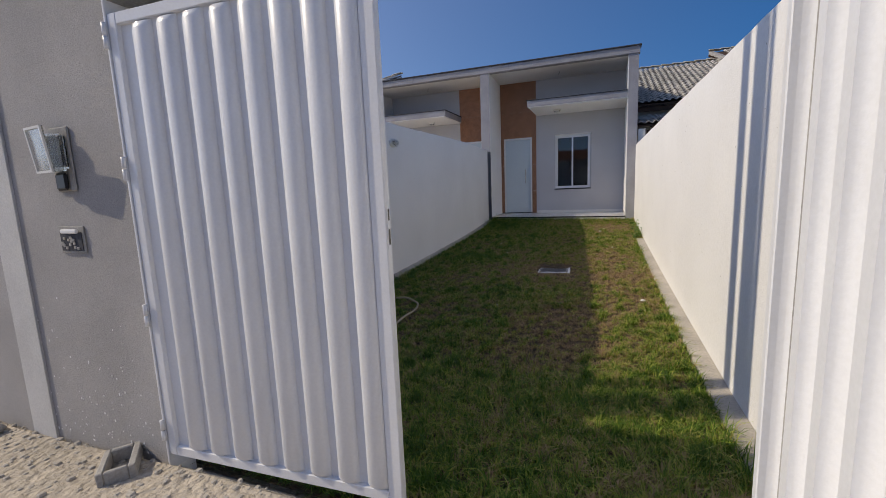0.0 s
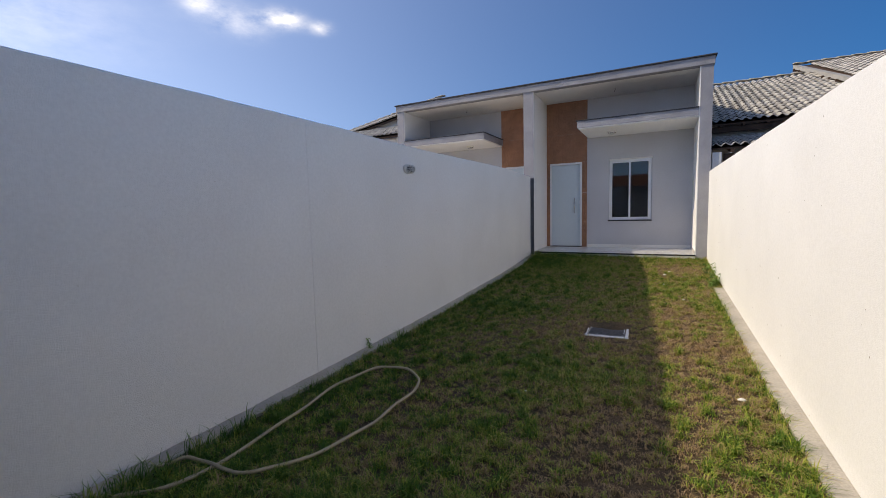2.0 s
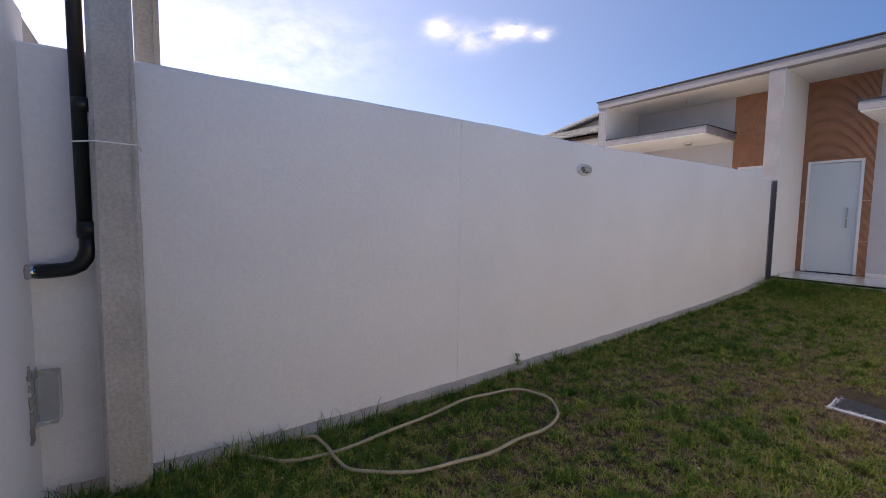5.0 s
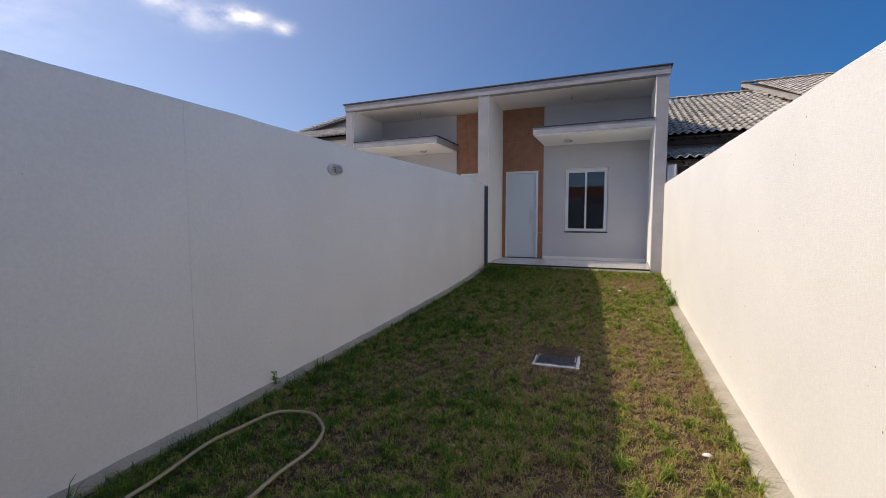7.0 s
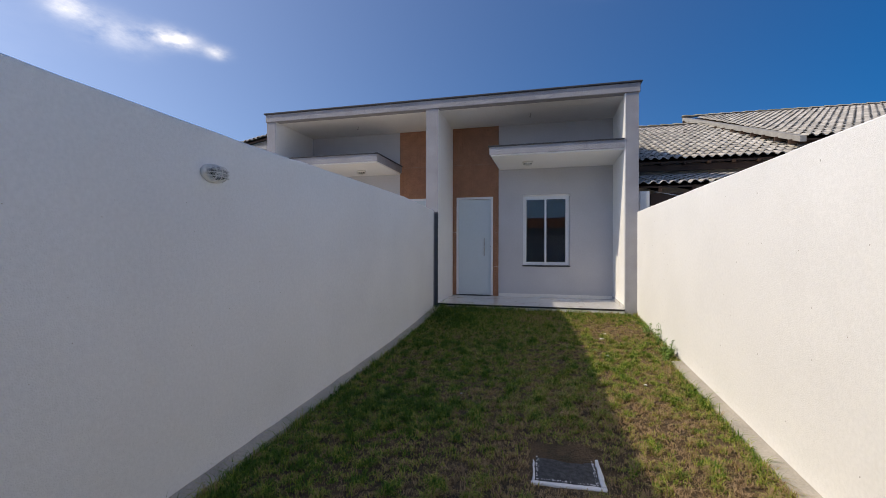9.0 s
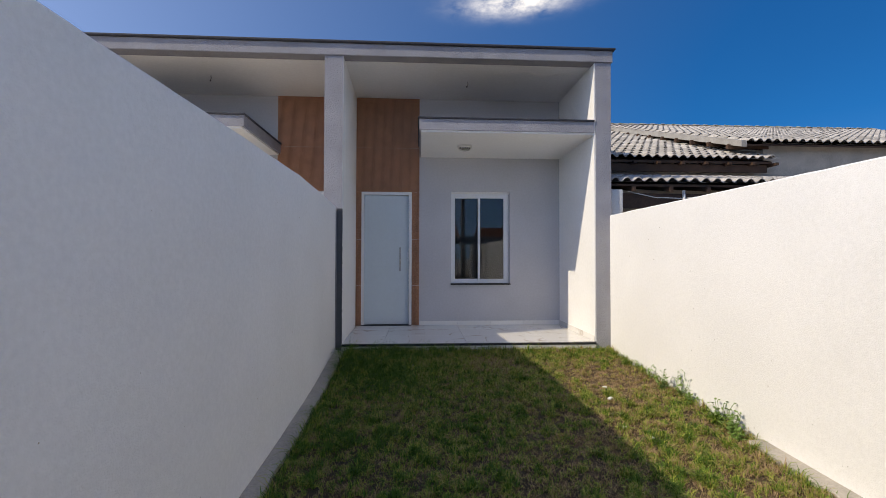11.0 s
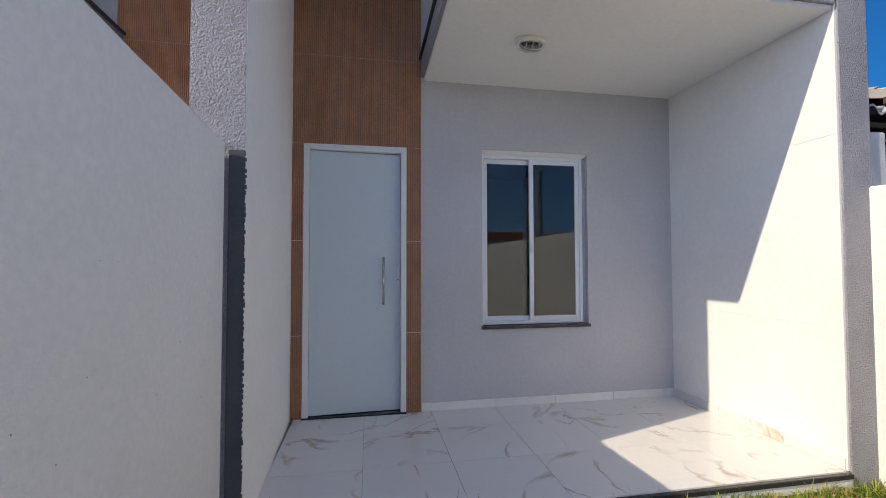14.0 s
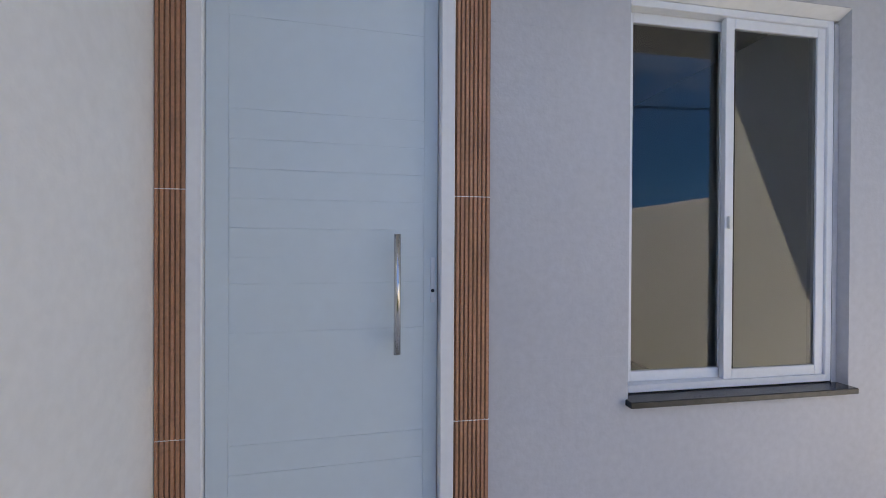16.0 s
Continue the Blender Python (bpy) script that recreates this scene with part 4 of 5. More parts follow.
def street_rubble():
    """Grit and broken mortar on the sandy ground at the foot of the street wall."""
    rnd = random.Random(52)
    bm = bmesh.new()
    for i in range(420):
        x = rnd.uniform(-1.2, 1.5)
        y = -11.135 - abs(rnd.gauss(0, 0.16 if i % 3 else 0.45))
        r = rnd.uniform(0.003, 0.012) * (1.4 if rnd.random() < 0.1 else 1)
        z = -0.432 + (0.05 * min(1, max(0, x)) if y > -11.5 else 0)
        add_box(bm, x - r, x + r * rnd.uniform(0.5, 1.5), y - r, y + r, z - 0.004, z + r * rnd.uniform(0.5, 1.2), r * 0.35)
    tagged(part("rubble", bm, CURB), "pale grit and broken mortar on the sand by the wall", "rubble", kind="stuff")


def coating_drips():
    """Ragged brushed edge of the navy coating against the white porch wall."""
    rnd = random.Random(61)
    bm = bmesh.new()
    for i in range(70):
        z = -0.05 + i * 0.025
        w = rnd.uniform(0.001, 0.008)
        add_box(bm, -0.0465, -0.0455 + w, FRONT - 0.0068, FRONT - 0.0036, z, z + rnd.uniform(0.012, 0.024), 0.0005)
    tagged(part("coating_edge", bm, NAVY), "ragged brushed edge of the navy coating", "coating", kind="stuff")


repair_marks()
coating_drips()
street_rubble()


def hinges():
    for z in (1.50, 0.97, 0.33, -0.22):
        h = thing("hinge", (0.893, -11.15, z), "small painted steel barrel hinge on the gate post", "hinge", "gate hinges")
        under(h, tube("barrel", [(0.895, -11.143, z - 0.05), (0.895, -11.143, z - 0.002)], 0.009, GATE_WHITE), tube("barrel", [(0.895, -11.143, z + 0.002), (0.895, -11.143, z + 0.05)], 0.009, GATE_WHITE))
    t = thing("gate_post_strip", (0.893, -11.14, 0.6), "painted steel angle strip beside the gate leaf", "gate frame")
    under(t, box("strip", 0.886, 0.898, -11.135, -11.03, -0.43, 1.675, GATE_WHITE, bevel=0.002))
    p = thing("lock_plate", (0, 0, 0), "steel lock plate with two dark slots on the gate edge", "lock")
    box("plate", 0, 0.0015, -0.012, 0.012, -0.085, 0.085, ALU_WHITE, p, bevel=0.0005)
    box("slot", 0.0016, 0.0024, -0.005, 0.005, 0.02, 0.06, BLACK_STONE, p)
    box("slot", 0.0016, 0.0024, -0.006, 0.006, -0.065, -0.01, BLACK_STONE, p)
    p.matrix_world = left_leaf.matrix_world @ Matrix.Translation((1.1903, 0, 1.06))


hinges()


# ---- manhole cover ----
def manhole():
    z = -0.397
    th = thing("manhole", (2.09, -6.20, z), "pale cement inspection chamber with a dark stone-like cover", "manhole")
    x0, x1, y0, y1 = 1.885, 2.325, -6.43, -5.95
    bm = bmesh.new()
    add_box(bm, x0, x1, y0, y0 + 0.035, z - 0.12, z, 0.005)
    add_box(bm, x0, x1, y1 - 0.02, y1, z - 0.12, z - 0.002, 0.005)
    add_box(bm, x0 + 0.008, x0 + 0.022, y0 + 0.036, y1 - 0.021, z - 0.12, z - 0.004, 0.004)
    add_box(bm, x1 - 0.03, x1, y0 + 0.036, y1 - 0.021, z - 0.12, z, 0.005)
    bmesh.ops.subdivide_edges(bm, edges=[e for e in bm.edges if e.calc_length() > 0.2], cuts=14)
    for v in bm.verts:
        v.co += 0.006 * noise.noise_vector(v.co * 22) + 0.003 * noise.noise_vector(v.co * 70)
    under(th, part("rim", bm, SMOOTH_WHITE))
    bm = bmesh.new()
    add_box(bm, x0 + 0.024, x1 - 0.034, y0 + 0.039, y1 - 0.024, z - 0.05, z - 0.003, 0.004)
    under(th, part("cover", bm, MANHOLE))
    bm = bmesh.new()
    rnd = random.Random(12)
    for i in range(150):
        u = rnd.random()
        px, py = rnd.choice(((x0 + 0.03 + u * 0.37, y1 - 0.03 - abs(rnd.gauss(0, 0.008))), (x0 + 0.03 + u * 0.37, y0 + 0.045 + abs(rnd.gauss(0, 0.01))), (x1 - 0.04 - abs(rnd.gauss(0, 0.008)), y0 + 0.04 + u * 0.4), (x0 + 0.03 + abs(rnd.gauss(0, 0.008)), y0 + 0.04 + u * 0.4)))
        r = rnd.uniform(0.001, 0.004)
        add_box(bm, px - r, px + r * rnd.uniform(0.5, 2), py - r, py + r * rnd.uniform(0.5, 2), z - 0.0028, z - 0.001)
    under(th, part("mortar_crumbs", bm, SMOOTH_WHITE))
    th.rotation_euler = (0, 0, radians(2))


manhole()


# ---- hose ----
def hose():
    loop = [(0.13, -10.12), (0.22, -10.02), (0.33, -9.87), (0.33, -9.45), (0.29, -9.0), (0.25, -8.55), (0.31, -8.2), (0.46, -8.05), (0.66, -8.06), (0.83, -8.19), (0.90, -8.38), (0.90, -8.70), (0.89, -9.0), (0.80, -9.34), (0.62, -9.63), (0.42, -9.70), (0.22, -9.70), (0.10, -9.74), (0.05, -9.86)]
    pts = []
    L = [Vector((x, y, ground_z(y) + 0.045)) for x, y in loop]
    for i in range(len(L) - 1):
        p0, p1, p2, p3 = L[max(i - 1, 0)], L[i], L[i + 1], L[min(i + 2, len(L) - 1)]
        for k in range(6):
            t = k / 6
            pts.append(0.5 * (2 * p1 + (p2 - p0) * t + (2 * p0 - 5 * p1 + 4 * p2 - p3) * t * t + (3 * p1 - 3 * p2 + p3 - p0) * t ** 3))
    pts.append(L[-1])
    for i, p in enumerate(pts):
        p.z += 0.006 * math.sin(i * 0.7)
    o = tube("garden_hose", pts, 0.011, HOSE_MAT, sides=8)
    tagged(o, "beige garden hose lying in a loop on the grass", "hose")


hose()


# ---- grass ----
def lawn():
    rng = np.random.default_rng(7)
    def field(x, y, k, seed):
        r = np.random.default_rng(seed)
        out = np.zeros_like(x)
        for _ in range(14):
            a, f, p = r.uniform(0, 6.283), k * r.uniform(0.6, 1.6), r.uniform(0, 6.283)
            out += np.sin((x * np.cos(a) + y * np.sin(a)) * f + p)
        return out / 14 ** 0.5
    n = 900000
    y = -10.97 + rng.random(n) * (FRONT - 0.012 + 10.97)
    xr = 3.41 - 0.0145 * (y + 1.4) - np.where(y < -3.8, 0.13, 0.01)
    x = LEFT_X + 0.17 + rng.random(n) * (xr - LEFT_X - 0.17)
    edge = np.minimum(np.minimum(x - LEFT_X - 0.16, xr - x + 0.02), FRONT - y + 0.05)
    lush = np.clip(0.36 + 0.35 * field(x, y, 4.5, 3) + 0.5 * field(x, y, 21, 4), 0, 1)
    lush *= np.clip(np.maximum(np.abs(x - 2.1) - 0.24, np.abs(y + 6.2) - 0.26) / 0.35, 0.15, 1)
    lush = np.maximum(lush, np.clip(1 - edge / 0.2, 0, 1) * 0.8)
    lush = np.maximum(lush, np.clip((-8.8 - y) / 1.2, 0, 1) * 0.7)
    lush = np.maximum(lush, np.clip((1.6 - x) / 0.9, 0, 1) * np.clip((y + 3.2) / 1.0, 0, 1))
    lush = np.maximum(lush, np.clip((y + 2.0) / 0.5, 0, 1) * 0.9)
    lush = np.maximum(lush, np.clip((y + 4.0) / 1.2, 0, 1) * 0.5 * np.clip((2.4 - x) / 0.8, 0, 1))
    tuft = np.clip(0.48 + 0.95 * field(x, y, 55, 5) + 0.6 * field(x, y, 120, 6), 0, 1)
    inman = (x > 1.87) & (x < 2.34) & (y > -6.45) & (y < -5.93)
    keep = (rng.random(n) < (0.55 + 0.45 * lush) * (0.12 + 0.88 * tuft)) & ~inman
    x, y, lush, tuft, edge = x[keep], y[keep], lush[keep], tuft[keep], edge[keep]
    n = len(x)
    gz = np.interp(y, [-11.15, -10.98, -9.5, -8.0, -6.4, -3.8, -1.4], [-0.40, -0.50, -0.515, -0.47, -0.41, -0.28, -0.115]) + 0.004
    h = (0.012 + 0.019 * lush * (0.3 + tuft)) * rng.uniform(0.5, 1.6, n)
    h *= 1 + 0.9 * np.clip(1 - edge / 0.12, 0, 1) * rng.random(n)
    h *= 0.6 + 0.8 * tuft
    h *= 1 + 0.5 * np.clip((-9.0 - y) / 1.0, 0, 1) + 0.9 * np.clip((y + 2.6) / 1.0, 0, 1) * np.clip((2.6 - x) / 1.5, 0.2, 1)
    w = rng.uniform(0.0014, 0.0030, n)
    az, lean = rng.uniform(0, 6.283, n), rng.uniform(0.2, 2.0, n)
    dx, dy = np.cos(az), np.sin(az)
    sx, sy = -dy * w, dx * w
    v = np.zeros((n, 5, 3))
    mid_r, tip_r = h * lean * 0.35, h * lean * 1.0
    v[:, 0] = np.stack((x - sx, y - sy, gz - 0.004), 1)
    v[:, 1] = np.stack((x + sx, y + sy, gz - 0.004), 1)
    v[:, 2] = np.stack((x + dx * mid_r + sx * 0.9, y + dy * mid_r + sy * 0.9, gz + h * 0.62), 1)
    v[:, 3] = np.stack((x + dx * mid_r - sx * 0.9, y + dy * mid_r - sy * 0.9, gz + h * 0.62), 1)
    v[:, 4] = np.stack((x + dx * tip_r, y + dy * tip_r, gz + h * np.clip(1.15 - 0.3 * lean, 0.35, 1)), 1)
    me = bpy.data.meshes.new("grass")
    me.vertices.add(n * 5)
    me.vertices.foreach_set("co", v.ravel())
    base = (np.arange(n) * 5)[:, None]
    loops = (base + np.array([0, 1, 2, 3, 3, 2, 4])[None]).ravel()
    me.loops.add(n * 7)
    me.loops.foreach_set("vertex_index", loops.astype(np.int32))
    me.polygons.add(n * 2)
    starts = (np.arange(n) * 7)[:, None] + np.array([0, 4])[None]
    me.polygons.foreach_set("loop_start", starts.ravel().astype(np.int32))
    me.update(calc_edges=True)
    att = me.attributes.new("dryness", "FLOAT", "POINT")
    att.data.foreach_set("value", np.repeat((1 - lush) * (1 - 0.5 * tuft), 5).astype(np.float32))
    me.materials.append(GRASS)
    tagged(new("grass", me), "green and straw-coloured lawn grass", "grass", kind="stuff")


lawn()


def weed(at, height, spread, leaves, seed, label):
    rnd = random.Random(seed)
    th = thing("weed", at, label, "plant", "weeds")
    st, lf = bmesh.new(), bmesh.new()
    for s in range(max(2, leaves // 4)):
        a = rnd.uniform(0, 6.283)
        top = Vector((math.cos(a) * spread * rnd.random(), math.sin(a) * spread * rnd.random(), height * rnd.uniform(0.5, 1)))
        pts = [Vector((0, 0, 0)).lerp(top, k / 4) + Vector((0, 0, -0.02 * math.sin(math.pi * k / 4))) + Vector((rnd.uniform(-1, 1), rnd.uniform(-1, 1), 0)) * 0.008 for k in range(5)]
        add_tube(st, pts, 0.0018, 4)
        for i in range(7):
            p = pts[1 + i % 4]
            b = rnd.uniform(0, 6.283)
            d = Vector((math.cos(b), math.sin(b), rnd.uniform(0.1, 0.7))).normalized()
            side = d.cross(Vector((0, 0, 1))).normalized()
            ln, wd = rnd.uniform(0.022, 0.05), rnd.uniform(0.008, 0.016)
            q = [p, p + d * ln * 0.5 + side * wd, p + d * ln, p + d * ln * 0.5 - side * wd]
            lf.faces.new([lf.verts.new(v) for v in q])
    part("stems", st, LEAF, th)
    part("leaves", lf, LEAF, th)


for i, (wy, off, hh, n) in enumerate(((-3.62, 0.10, 0.17, 60), (-3.45, 0.05, 0.22, 40), (-3.1, 0.08, 0.14, 30), (-2.75, 0.12, 0.20, 50), (-2.45, 0.07, 0.13, 20), (-2.1, 0.05, 0.10, 14), (-3.75, 0.16, 0.12, 40), (-2.9, 0.04, 0.25, 24))):
    weed((right_wall_x(wy) - off, wy, ground_z(wy)), hh, 0.12, n, i + 1, "small leafy green weed at the foot of the sunny wall")
weed((left_wall_x(-7.72) + 0.05, -7.72, ground_z(-7.72)), 0.15, 0.03, 21, 40, "small fern-like weed beside the shaded garden wall")


def long_grass():
    """Taller tufts along the walls."""
    rnd = random.Random(21)
    spots = []
    for i in range(46):
        y = -10.9 + i * 0.205 + rnd.uniform(-0.08, 0.08)
        spots.append((left_wall_x(y) + rnd.uniform(0.13, 0.17), y, 0.055 if y > -9.6 else 0.14))
    for i in range(26):
        x = 0.0 + i * 0.12 + rnd.uniform(-0.04, 0.04)
        spots.append((x, FRONT - rnd.uniform(0.02, 0.06), (0.15 if x < 1.0 else 0.12) if rnd.random() < 0.5 else 0.09))
    for i in range(40):
        y = -10.6 + i * 0.17 + rnd.uniform(-0.08, 0.08)
        spots.append((right_wall_x(y) - 0.16 + rnd.uniform(-0.02, 0.01), y, 0.05))
    verts, faces = [], []
    for x, y, h in spots:
        for k in range(34 if h > 0.09 else 22):
            a, l = rnd.uniform(0, 6.283), h * rnd.uniform(0.4, 1.25)
            bx, by = x + rnd.gauss(0, 0.028), y + rnd.gauss(0, 0.045)
            z = ground_z(by)
            r = l * rnd.uniform(0.15, 0.8)
            w = 0.0022
            sx, sy = -math.sin(a) * w, math.cos(a) * w
            b = len(verts)
            bx = max(bx, left_wall_x(by) + 0.02)
            tx = max(bx + math.cos(a) * r, left_wall_x(by) + 0.005)
            verts += [(bx - sx, by - sy, z), (bx + sx, by + sy, z), ((bx + tx) / 2 - 0.2 * (tx - bx) + sx, by + math.sin(a) * r * 0.3 + sy, z + l * 0.6), ((bx + tx) / 2 - 0.2 * (tx - bx) - sx, by + math.sin(a) * r * 0.3 - sy, z + l * 0.6), (tx, by + math.sin(a) * r, z + l * 0.9)]
            faces += [(b, b + 1, b + 2, b + 3), (b + 3, b + 2, b + 4)]
    tagged(raw_mesh("edge_grass", verts, faces, GRASS), "taller grass tufts along walls and porch", "grass", kind="stuff")


long_grass()


def pebble(at, size, seed, label, mat):
    bm = bmesh.new()
    bmesh.ops.create_icosphere(bm, subdivisions=2, radius=1)
    for v in bm.verts:
        k = 1 + 0.35 * noise.noise(v.co * 1.4 + Vector((seed * 3.1, 0, 0)))
        v.co = Vector((v.co.x * size * k, v.co.y * size * 0.7 * k, v.co.z * size * 0.45 * k))
    o = part("stone", bm, mat, smooth=True)
    o.location = at
    tagged(o, label, "stone", "loose stones")


for i, (x, y, sz) in enumerate(((0.85, -1.99, 0.028), (0.73, -1.76, 0.02), (1.34, -2.47, 0.02), (2.54, -3.53, 0.035), (2.66, -3.7, 0.03), (3.17, -7.55, 0.035), (2.68, -2.98, 0.04), (2.75, -2.7, 0.03), (1.2, -5.2, 0.015), (1.7, -8.0, 0.012), (0.9, -4.4, 0.014), (1.35, -7.0, 0.014), (2.9, -4.6, 0.022))):
    pebble((x, y, ground_z(y) + 0.02), sz * 0.75, i, "small white lump of plaster lying in the grass", SMOOTH_WHITE)
rs = random.Random(5)
for i in range(26):
    x, y = rs.uniform(-1.6, 3.0), rs.uniform(-11.9, -11.22)
    pebble((x, y, -0.427), rs.uniform(0.006, 0.02), 40 + i, "small pale stone on the sandy street ground", CURB)
pebble((-0.42, -11.22, -0.41), 0.07, 99, "gray broken lump of concrete beside the street wall", CONCRETE)


# ---- tiled roofs of the neighbours ----
def tile_mesh(mat, width, length):
    n = 6
    verts, faces = [], []
    for e, (yy, lift) in enumerate(((0.0, 0.032), (length, 0.0))):
        for t in (0.0, -0.012):
            for k in range(n + 1):
                u = k / n
                z = 0.036 * math.sin(math.pi * min(1, u / 0.62)) if u < 0.62 else -0.018 * math.sin(math.pi * (u - 0.62) / 0.38)
                verts.append((u * width * 1.04, yy, z + lift + t))
    m = n + 1
    for k in range(n):
        faces.append((k, k + 1, 2 * m + k + 1, 2 * m + k))
        faces.append((k, m + k, m + k + 1, k + 1))
    faces.append((0, 2 * m, 3 * m, m))
    faces.append((n, m + n, 3 * m + n, 2 * m + n))
    me = bpy.data.meshes.new("tile")
    me.from_pydata(verts, [], faces)
    me.materials.append(mat)
    me.shade_smooth()
    return me, verts, faces


def tiled_slope(th, a, b, up, inside=None, width=0.155, length=0.28, limit=300):
    """Courses of tiles from the eave a-b up along the vector up."""
    a, b, up = Vector(a), Vector(b), Vector(up)
    ex, eu = (b - a).normalized(), up.normalized()
    nz = ex.cross(eu).normalized()
    cols, rows = int((b - a).length / width), int(up.length / length)
    me, tv, tf = tile_mesh(ROOF_TILE, width, length * 1.12)
    rest_v, rest_f, count = [], [], 0
    m = Matrix((ex, eu, nz)).transposed().to_4x4()
    rnd = random.Random(3)
    for j in range(rows):
        for i in range(cols):
            p = a + ex * (i * width) + eu * (j * length)
            if inside and not inside((i + 0.5) / cols, (j + 0.5) / rows):
                continue
            mm = Matrix.Translation(p + nz * (0.01 + rnd.uniform(-0.004, 0.004))) @ m @ Matrix.Rotation(rnd.uniform(-0.012, 0.012), 4, "Z")
            if count < limit:
                o = new("tile", me)
                o.matrix_world = mm
                o.parent = th
                o.matrix_parent_inverse = Matrix.Translation(-th.location)
            else:
                k = len(rest_v)
                rest_v += [mm @ Vector(v) for v in tv]
                rest_f += [tuple(k + q for q in f) for f in tf]
            count += 1
    if rest_v:
        o = raw_mesh("far_tiles", rest_v, rest_f, ROOF_TILE_J)
        tagged(o, kind="stuff")
        under(th, o)


def slab_from(name, pts, thick, mat):
    bm = bmesh.new()
    n = len(pts)
    top = [bm.verts.new(Vector(p)) for p in pts]
    bot = [bm.verts.new(Vector(p) - Vector((0, 0, thick))) for p in pts]
    bm.faces.new(top)
    bm.faces.new(bot[::-1])
    for k in range(n):
        bm.faces.new((top[k], bot[k], bot[(k + 1) % n], top[(k + 1) % n]))
    bmesh.ops.recalc_face_normals(bm, faces=bm.faces)
    return part(name, bm, mat)


def ridge_caps(th, a, b, count):
    a, b = Vector(a), Vector(b)
    me, _, _ = tile_mesh(CURB, 0.24, (b - a).length / count * 1.1)
    d = (b - a).normalized()
    sx = d.cross(Vector((0, 0, 1))).normalized()
    m = Matrix((sx, d, sx.cross(d))).transposed().to_4x4()
    for i in range(count):
        o = new("ridge_tile", me)
        o.matrix_world = Matrix.Translation(a.lerp(b, i / count) - sx * 0.09 + Vector((0, 0, 0.03))) @ m
        o.parent = th
        o.matrix_parent_inverse = Matrix.Translation(-th.location)


def east_neighbour():
    th = thing("lean_to_roof", (6, -0.4, 2.1), "low tiled lean-to roof on dark timber beside the garden wall", "roof")
    a, b = (3.46, -1.36, 2.085), (10.2, -1.36, 2.085)
    up = (0, 1.75, 0.40)
    tiled_slope(th, a, b, up)
    under(th, slab_from("deck", [(3.46, -1.30, 2.075), (10.2, -1.30, 2.075), (10.2, 0.39, 2.42), (3.46, 0.39, 2.42)], 0.03, TIMBER))
    under(th, box("fascia_beam", 3.65, 10.2, -1.24, -1.19, 1.76, 1.96, TIMBER))
    for i in range(12):
        x = 3.75 + i * 0.52
        under(th, slab_from("rafter", [(x, -1.33, 2.045), (x + 0.05, -1.33, 2.045), (x + 0.05, 0.35, 2.38), (x, 0.35, 2.38)], 0.07, TIMBER))
    p = thing("porch_pillar", (3.55, -1.3, 0.5), "rough white rendered pillar under the tiled lean-to", "pillar")
    under(p, box("shaft", 3.445, 3.61, -1.37, -1.22, -0.4, 1.99, BAND, bevel=0.01))
    pp = thing("drain_pipe", (4.47, -1.27, 1.7), "short white plastic pipe below the lean-to beam", "pipe")
    under(pp, tube("pipe", [(4.50, -1.27, 2.0), (4.50, -1.275, 1.85), (4.49, -1.28, 1.76), (4.44, -1.28, 1.68), (4.44, -1.28, 1.45)], 0.02, LAMP_WHITE))
    c = thing("cable", (4.5, -1.26, 1.9), "thin loose cable sagging along the dark beam", "cable")
    under(c, tube("cable_run", [(3.72, -1.27, 1.98), (4.1, -1.275, 1.90), (4.5, -1.28, 1.89), (4.8, -1.275, 1.93), (5.3, -1.28, 1.87), (6.0, -1.275, 1.90), (6.6, -1.27, 1.99)], 0.006, LAMP_WHITE, sides=6))
    tagged(box("wall_neighbour_house", 3.44, 7.1, 0.45, 0.6, -0.4, 2.84, CURB), "cream wall of the house behind", "wall", kind="structure")
    tagged(box("wall_neighbour_east", 7.1, 16.0, 0.45, 0.6, -0.4, 3.17, CURB), "cream wall of the house behind", "wall", kind="structure")
    th = thing("hip_roof", (5, 2.5, 3.5), "weathered gray-brown tiled hip roof of the house behind", "roof")
    ey, ez, ry, rz = 0.15, 2.78, 4.9, 4.68
    upv = (0, ry - ey, rz - ez)
    tiled_slope(th, (3.5, ey, ez), (7.15, ey, ez), upv, inside=lambda u, w: 3.5 + u * 3.65 < 7.15 - w * 0.95)
    under(th, slab_from("deck", [(3.5, ey + 0.05, ez - 0.02), (7.05, ey + 0.05, ez - 0.02), (6.2, ry, rz - 0.04), (3.5, ry, rz - 0.04)], 0.04, TIMBER))
    under(th, slab_from("deck", [(7.05, ey + 0.05, ez - 0.02), (7.1, ry + 2, ez - 0.02), (6.2, ry, rz - 0.04)], 0.04, TIMBER))
    under(th, box("eave_board", 3.5, 7.0, ey + 0.10, ey + 0.14, ez - 0.20, ez - 0.07, TIMBER))
    for i in range(9):
        x = 3.7 + i * 0.42
        under(th, box("rafter_end", x, x + 0.05, ey - 0.02, ey + 0.28, ez - 0.09, ez - 0.045, TIMBER))
    ridge_caps(th, (3.5, ry, rz), (6.2, ry, rz), 8)
    ridge_caps(th, (7.1, ey + 0.1, ez + 0.02), (6.2, ry, rz), 14)
    th = thing("gable_roof", (10, 3.5, 4), "weathered tiled gable roof with bare rafters at its edge", "roof")
    ey, ez, ry, rz = 0.2, 3.10, 6.4, 5.33
    tiled_slope(th, (6.62, ey, ez), (16.0, ey, ez), (0, ry - ey, rz - ez))
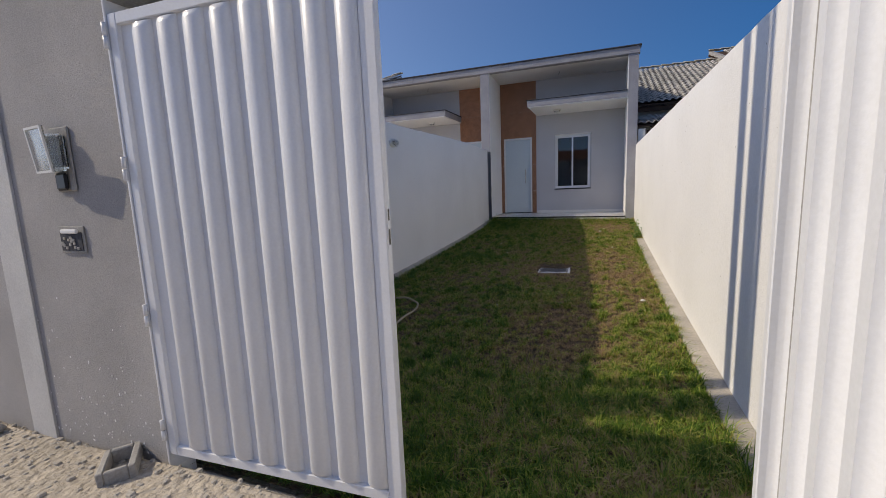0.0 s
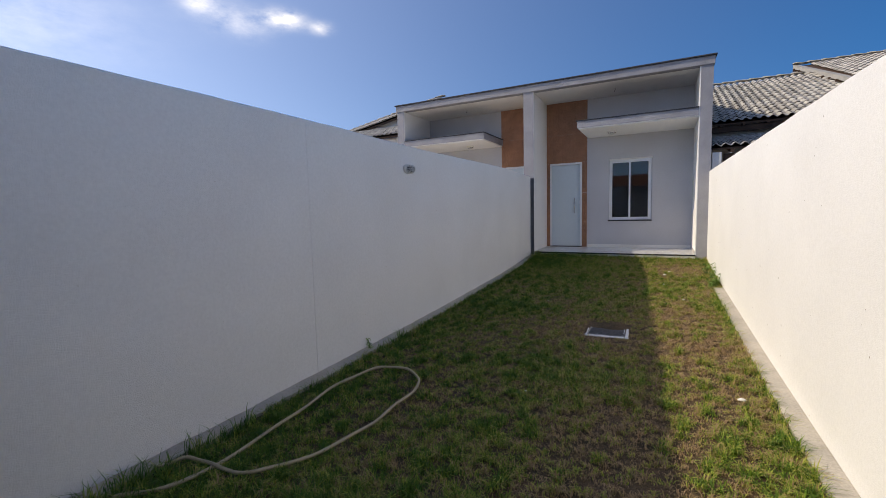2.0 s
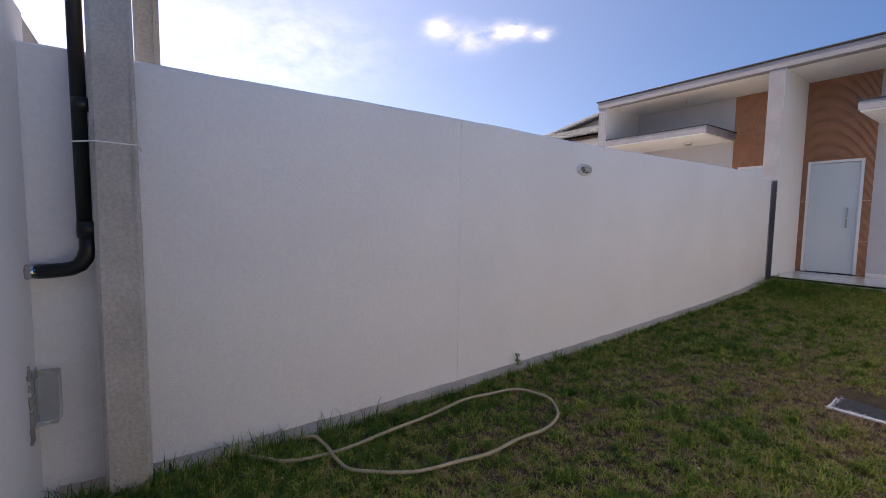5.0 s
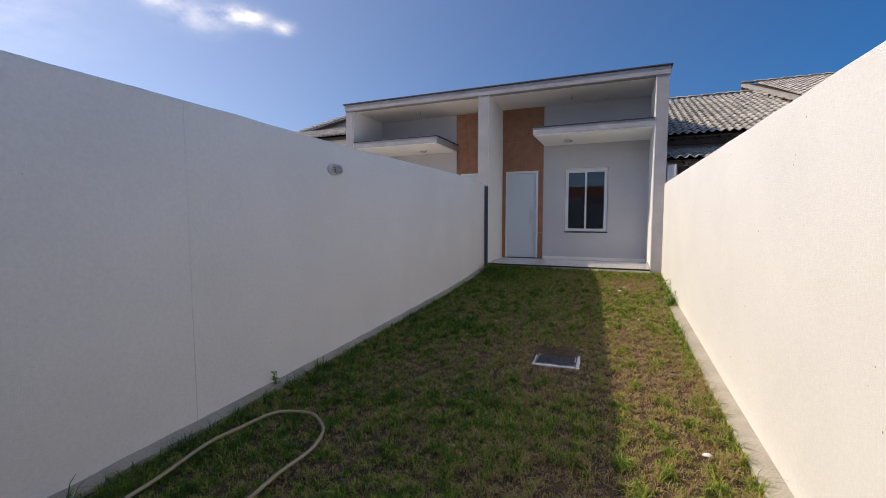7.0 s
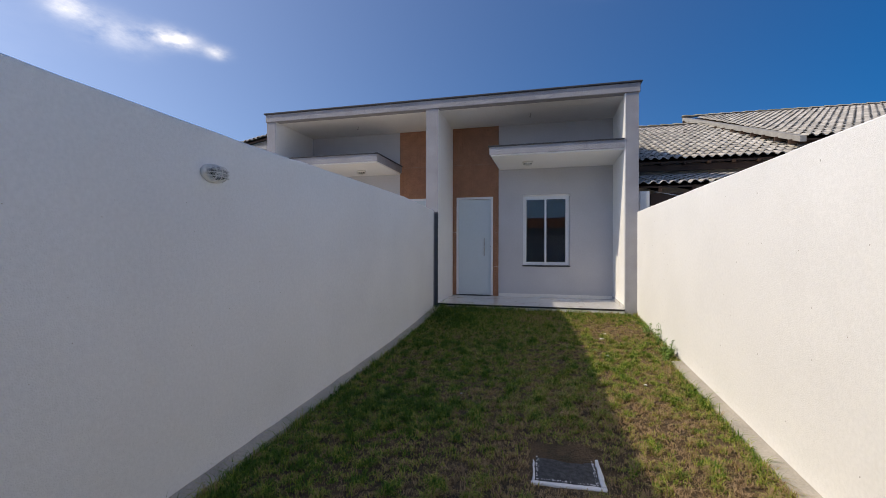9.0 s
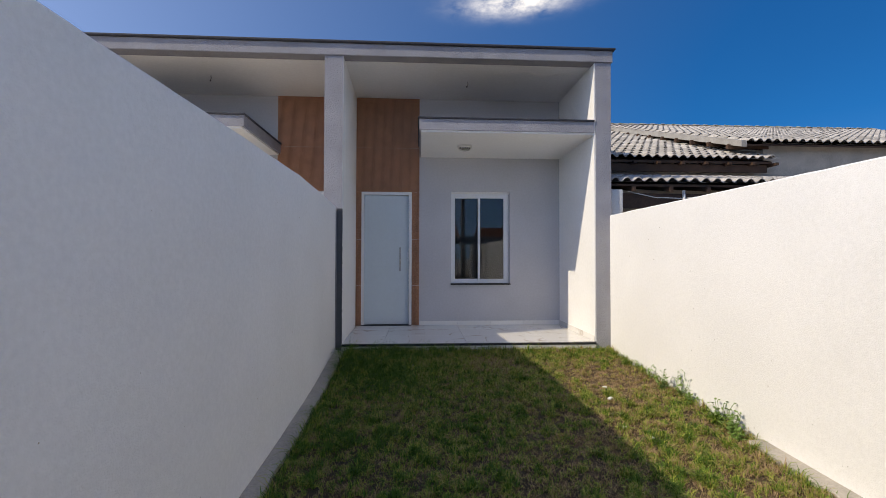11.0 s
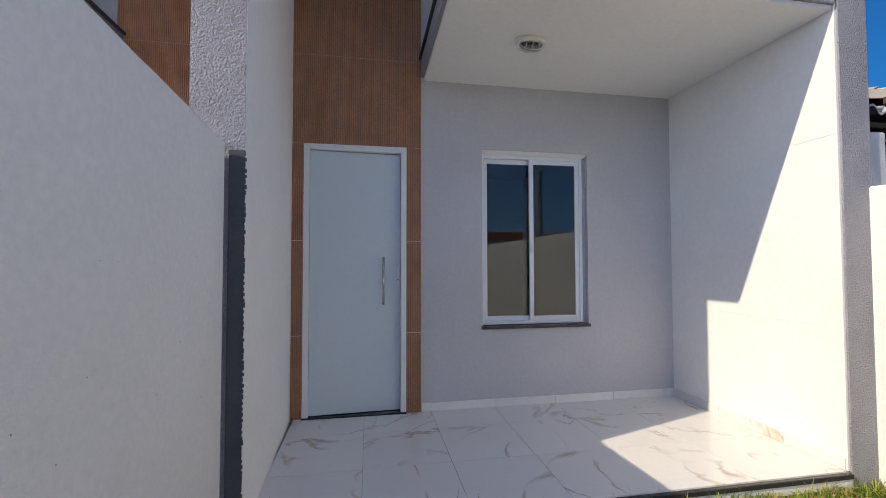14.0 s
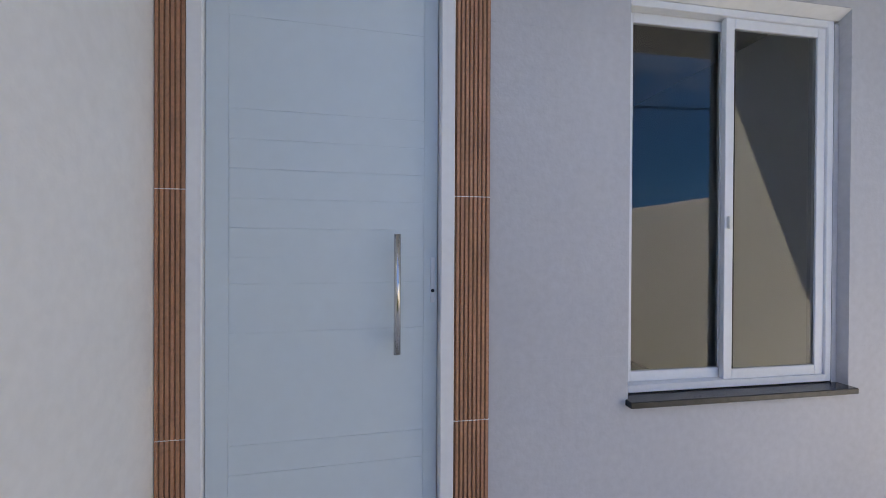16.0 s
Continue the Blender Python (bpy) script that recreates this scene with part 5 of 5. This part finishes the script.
    under(th, slab_from("deck", [(6.6, ey + 0.05, ez - 0.02), (16, ey + 0.05, ez - 0.02), (16, ry, rz - 0.03), (6.3, ry, rz - 0.03)], 0.03, TIMBER))
    under(th, slab_from("deck", [(6.3, ry, rz - 0.03), (16, ry, rz - 0.03), (16, 12.5, ez), (6.3, 12.5, ez)], 0.03, ROOF_TILE_J))
    under(th, slab_from("barge_board", [(6.50, ey, ez + 0.03), (6.60, ey, ez + 0.03), (6.33, ry, rz + 0.02), (6.2, ry, rz + 0.02)], 0.11, CONCRETE))
    for i in range(13):
        t = (i + 0.5) / 13
        y, z = ey + t * (ry - ey), ez + t * (rz - ez)
        under(th, box("purlin_end", 6.35 - 0.3 * t + 0.1, 7.2, y, y + 0.06, z - 0.14, z - 0.06, TIMBER))
    ridge_caps(th, (6.2, ry, rz), (16.0, ry, rz), 28)
    tagged(prism("wall_gable", [(0.6, 3.0), (6.4, 5.1), (12.2, 3.0), (12.2, -0.4), (0.6, -0.4)], "x", 6.8, 6.95, SMOOTH_WHITE), "cream gable wall of the house behind", "wall", kind="structure")


def west_neighbour():
    th = thing("gable_roof", (-9, 3, 4.8), "gray tiled roof behind the neighbouring house", "roof")
    a, b = (-14.0, 2.0, 3.02), (-5.4, 2.0, 4.57)
    tiled_slope(th, a, b, (0, 2.6, 1.08))
    under(th, slab_from("deck", [(-14, 2.05, 3.0), (-5.4, 2.05, 4.55), (-5.4, 4.6, 5.61), (-14, 4.6, 4.06)], 0.05, TIMBER), slab_from("back_slope", [(-14, 4.6, 3.98), (-5.4, 4.6, 5.53), (-5.4, 8, 4.2), (-14, 8, 2.65)], 0.05, ROOF_TILE_J))
    ridge_caps(th, (-14.0, 4.6, 4.10), (-5.4, 4.6, 5.65), 24)
    tagged(prism("wall_west_house", [(-14.0, -0.4), (-5.6, -0.4), (-5.6, 4.53), (-14.0, 3.02)], "y", 2.3, 7.6, SMOOTH_WHITE), "white wall of the house beyond", "wall", kind="structure")
    w = thing("window", (-6.75, 2.29, 3.9), "small dark window high in the white wall behind the roofs", "window")
    under(w, box("pane", -6.9, -6.5, 2.28, 2.2985, 3.93, 4.13, BLACK_STONE), box("sill", -6.93, -6.47, 2.27, 2.2985, 3.90, 3.925, CURB))
    th = thing("low_roof", (-7, 0.6, 3.8), "lower gray tiled roof behind the neighbouring house", "roof")
    tiled_slope(th, (-9.2, -0.2, 3.35), (-4.6, -0.2, 3.35), (0, 2.3, 0.75))
    under(th, slab_from("deck", [(-9.2, -0.15, 3.33), (-4.6, -0.15, 3.33), (-4.6, 2.1, 4.06), (-9.2, 2.1, 4.06)], 0.05, TIMBER))
    tagged(box("wall_low_house", -9.0, -4.8, 0.1, 2.2, -0.4, 3.3, SMOOTH_WHITE), "white wall of the house beyond", "wall", kind="structure")


east_neighbour()
west_neighbour()


# ---- across the street ----
def far_side():
    for x, y, h in ((8.8, -16.0, 9.0), (11.2, -16.2, 9.0), (3.6, -19.0, 8.5)):
        th = thing("utility_pole", (x, y, -0.53), "gray concrete utility pole with a crossarm across the street", "utility pole", "utility poles")
        under(th, tube("pole", [(x, y, -0.53), (x, y, h * 0.5), (x, y, h)], [0.15, 0.12, 0.09], CONCRETE, sides=10))
        under(th, box("crossarm", x - 0.9, x + 0.9, y - 0.05, y + 0.05, h - 1.2, h - 1.1, CONCRETE))
        for k in (-0.8, 0.0, 0.8):
            under(th, tube("insulator", [(x + k, y, h - 1.1), (x + k, y, h - 0.95)], 0.04, LAMP_WHITE))
    for z, off in ((7.9, 0.0), (7.85, 0.8), (7.85, -0.8), (5.6, 0.1), (5.2, 0.1)):
        w = thing("overhead_cable", (4, -16, z), "thin dark overhead street cable", "cable", "overhead cables")
        under(w, tube("wire", [(-30 + i * 6, -16.1 + off * 0.1, z - 0.25 * math.sin(math.pi * ((i % 4) / 4))) for i in range(12)], 0.012, DARK_EDGE, sides=5))
    th = thing("house", (10, -27, -0.5), "low house with a reddish tiled roof across the street", "house")
    under(th, box("wall", 6.0, 16.0, -30.0, -24.0, -0.53, 2.3, CURB))
    under(th, slab_from("roof", [(5.5, -23.4, 2.2), (16.5, -23.4, 2.2), (16.5, -27.0, 3.5), (5.5, -27.0, 3.5)], 0.1, RED_ROOF), slab_from("roof", [(5.5, -27.0, 3.5), (16.5, -27.0, 3.5), (16.5, -30.6, 2.2), (5.5, -30.6, 2.2)], 0.1, RED_ROOF))
    th = thing("house", (-1, -27, -0.5), "low house with a tiled roof across the street", "house")
    under(th, box("wall", -7.0, 3.5, -30.0, -24.0, -0.53, 2.5, SMOOTH_WHITE))
    under(th, slab_from("roof", [(-7.4, -23.4, 2.4), (3.9, -23.4, 2.4), (3.9, -27.0, 3.6), (-7.4, -27.0, 3.6)], 0.1, RED_ROOF), slab_from("roof", [(-7.4, -27.0, 3.6), (3.9, -27.0, 3.6), (3.9, -30.6, 2.4), (-7.4, -30.6, 2.4)], 0.1, RED_ROOF))


RED_ROOF = material("red_clay_roof", (0.32, 0.14, 0.08), 0.85, 0.3, 2.0, 20, 0.5, 0.01)
far_side()
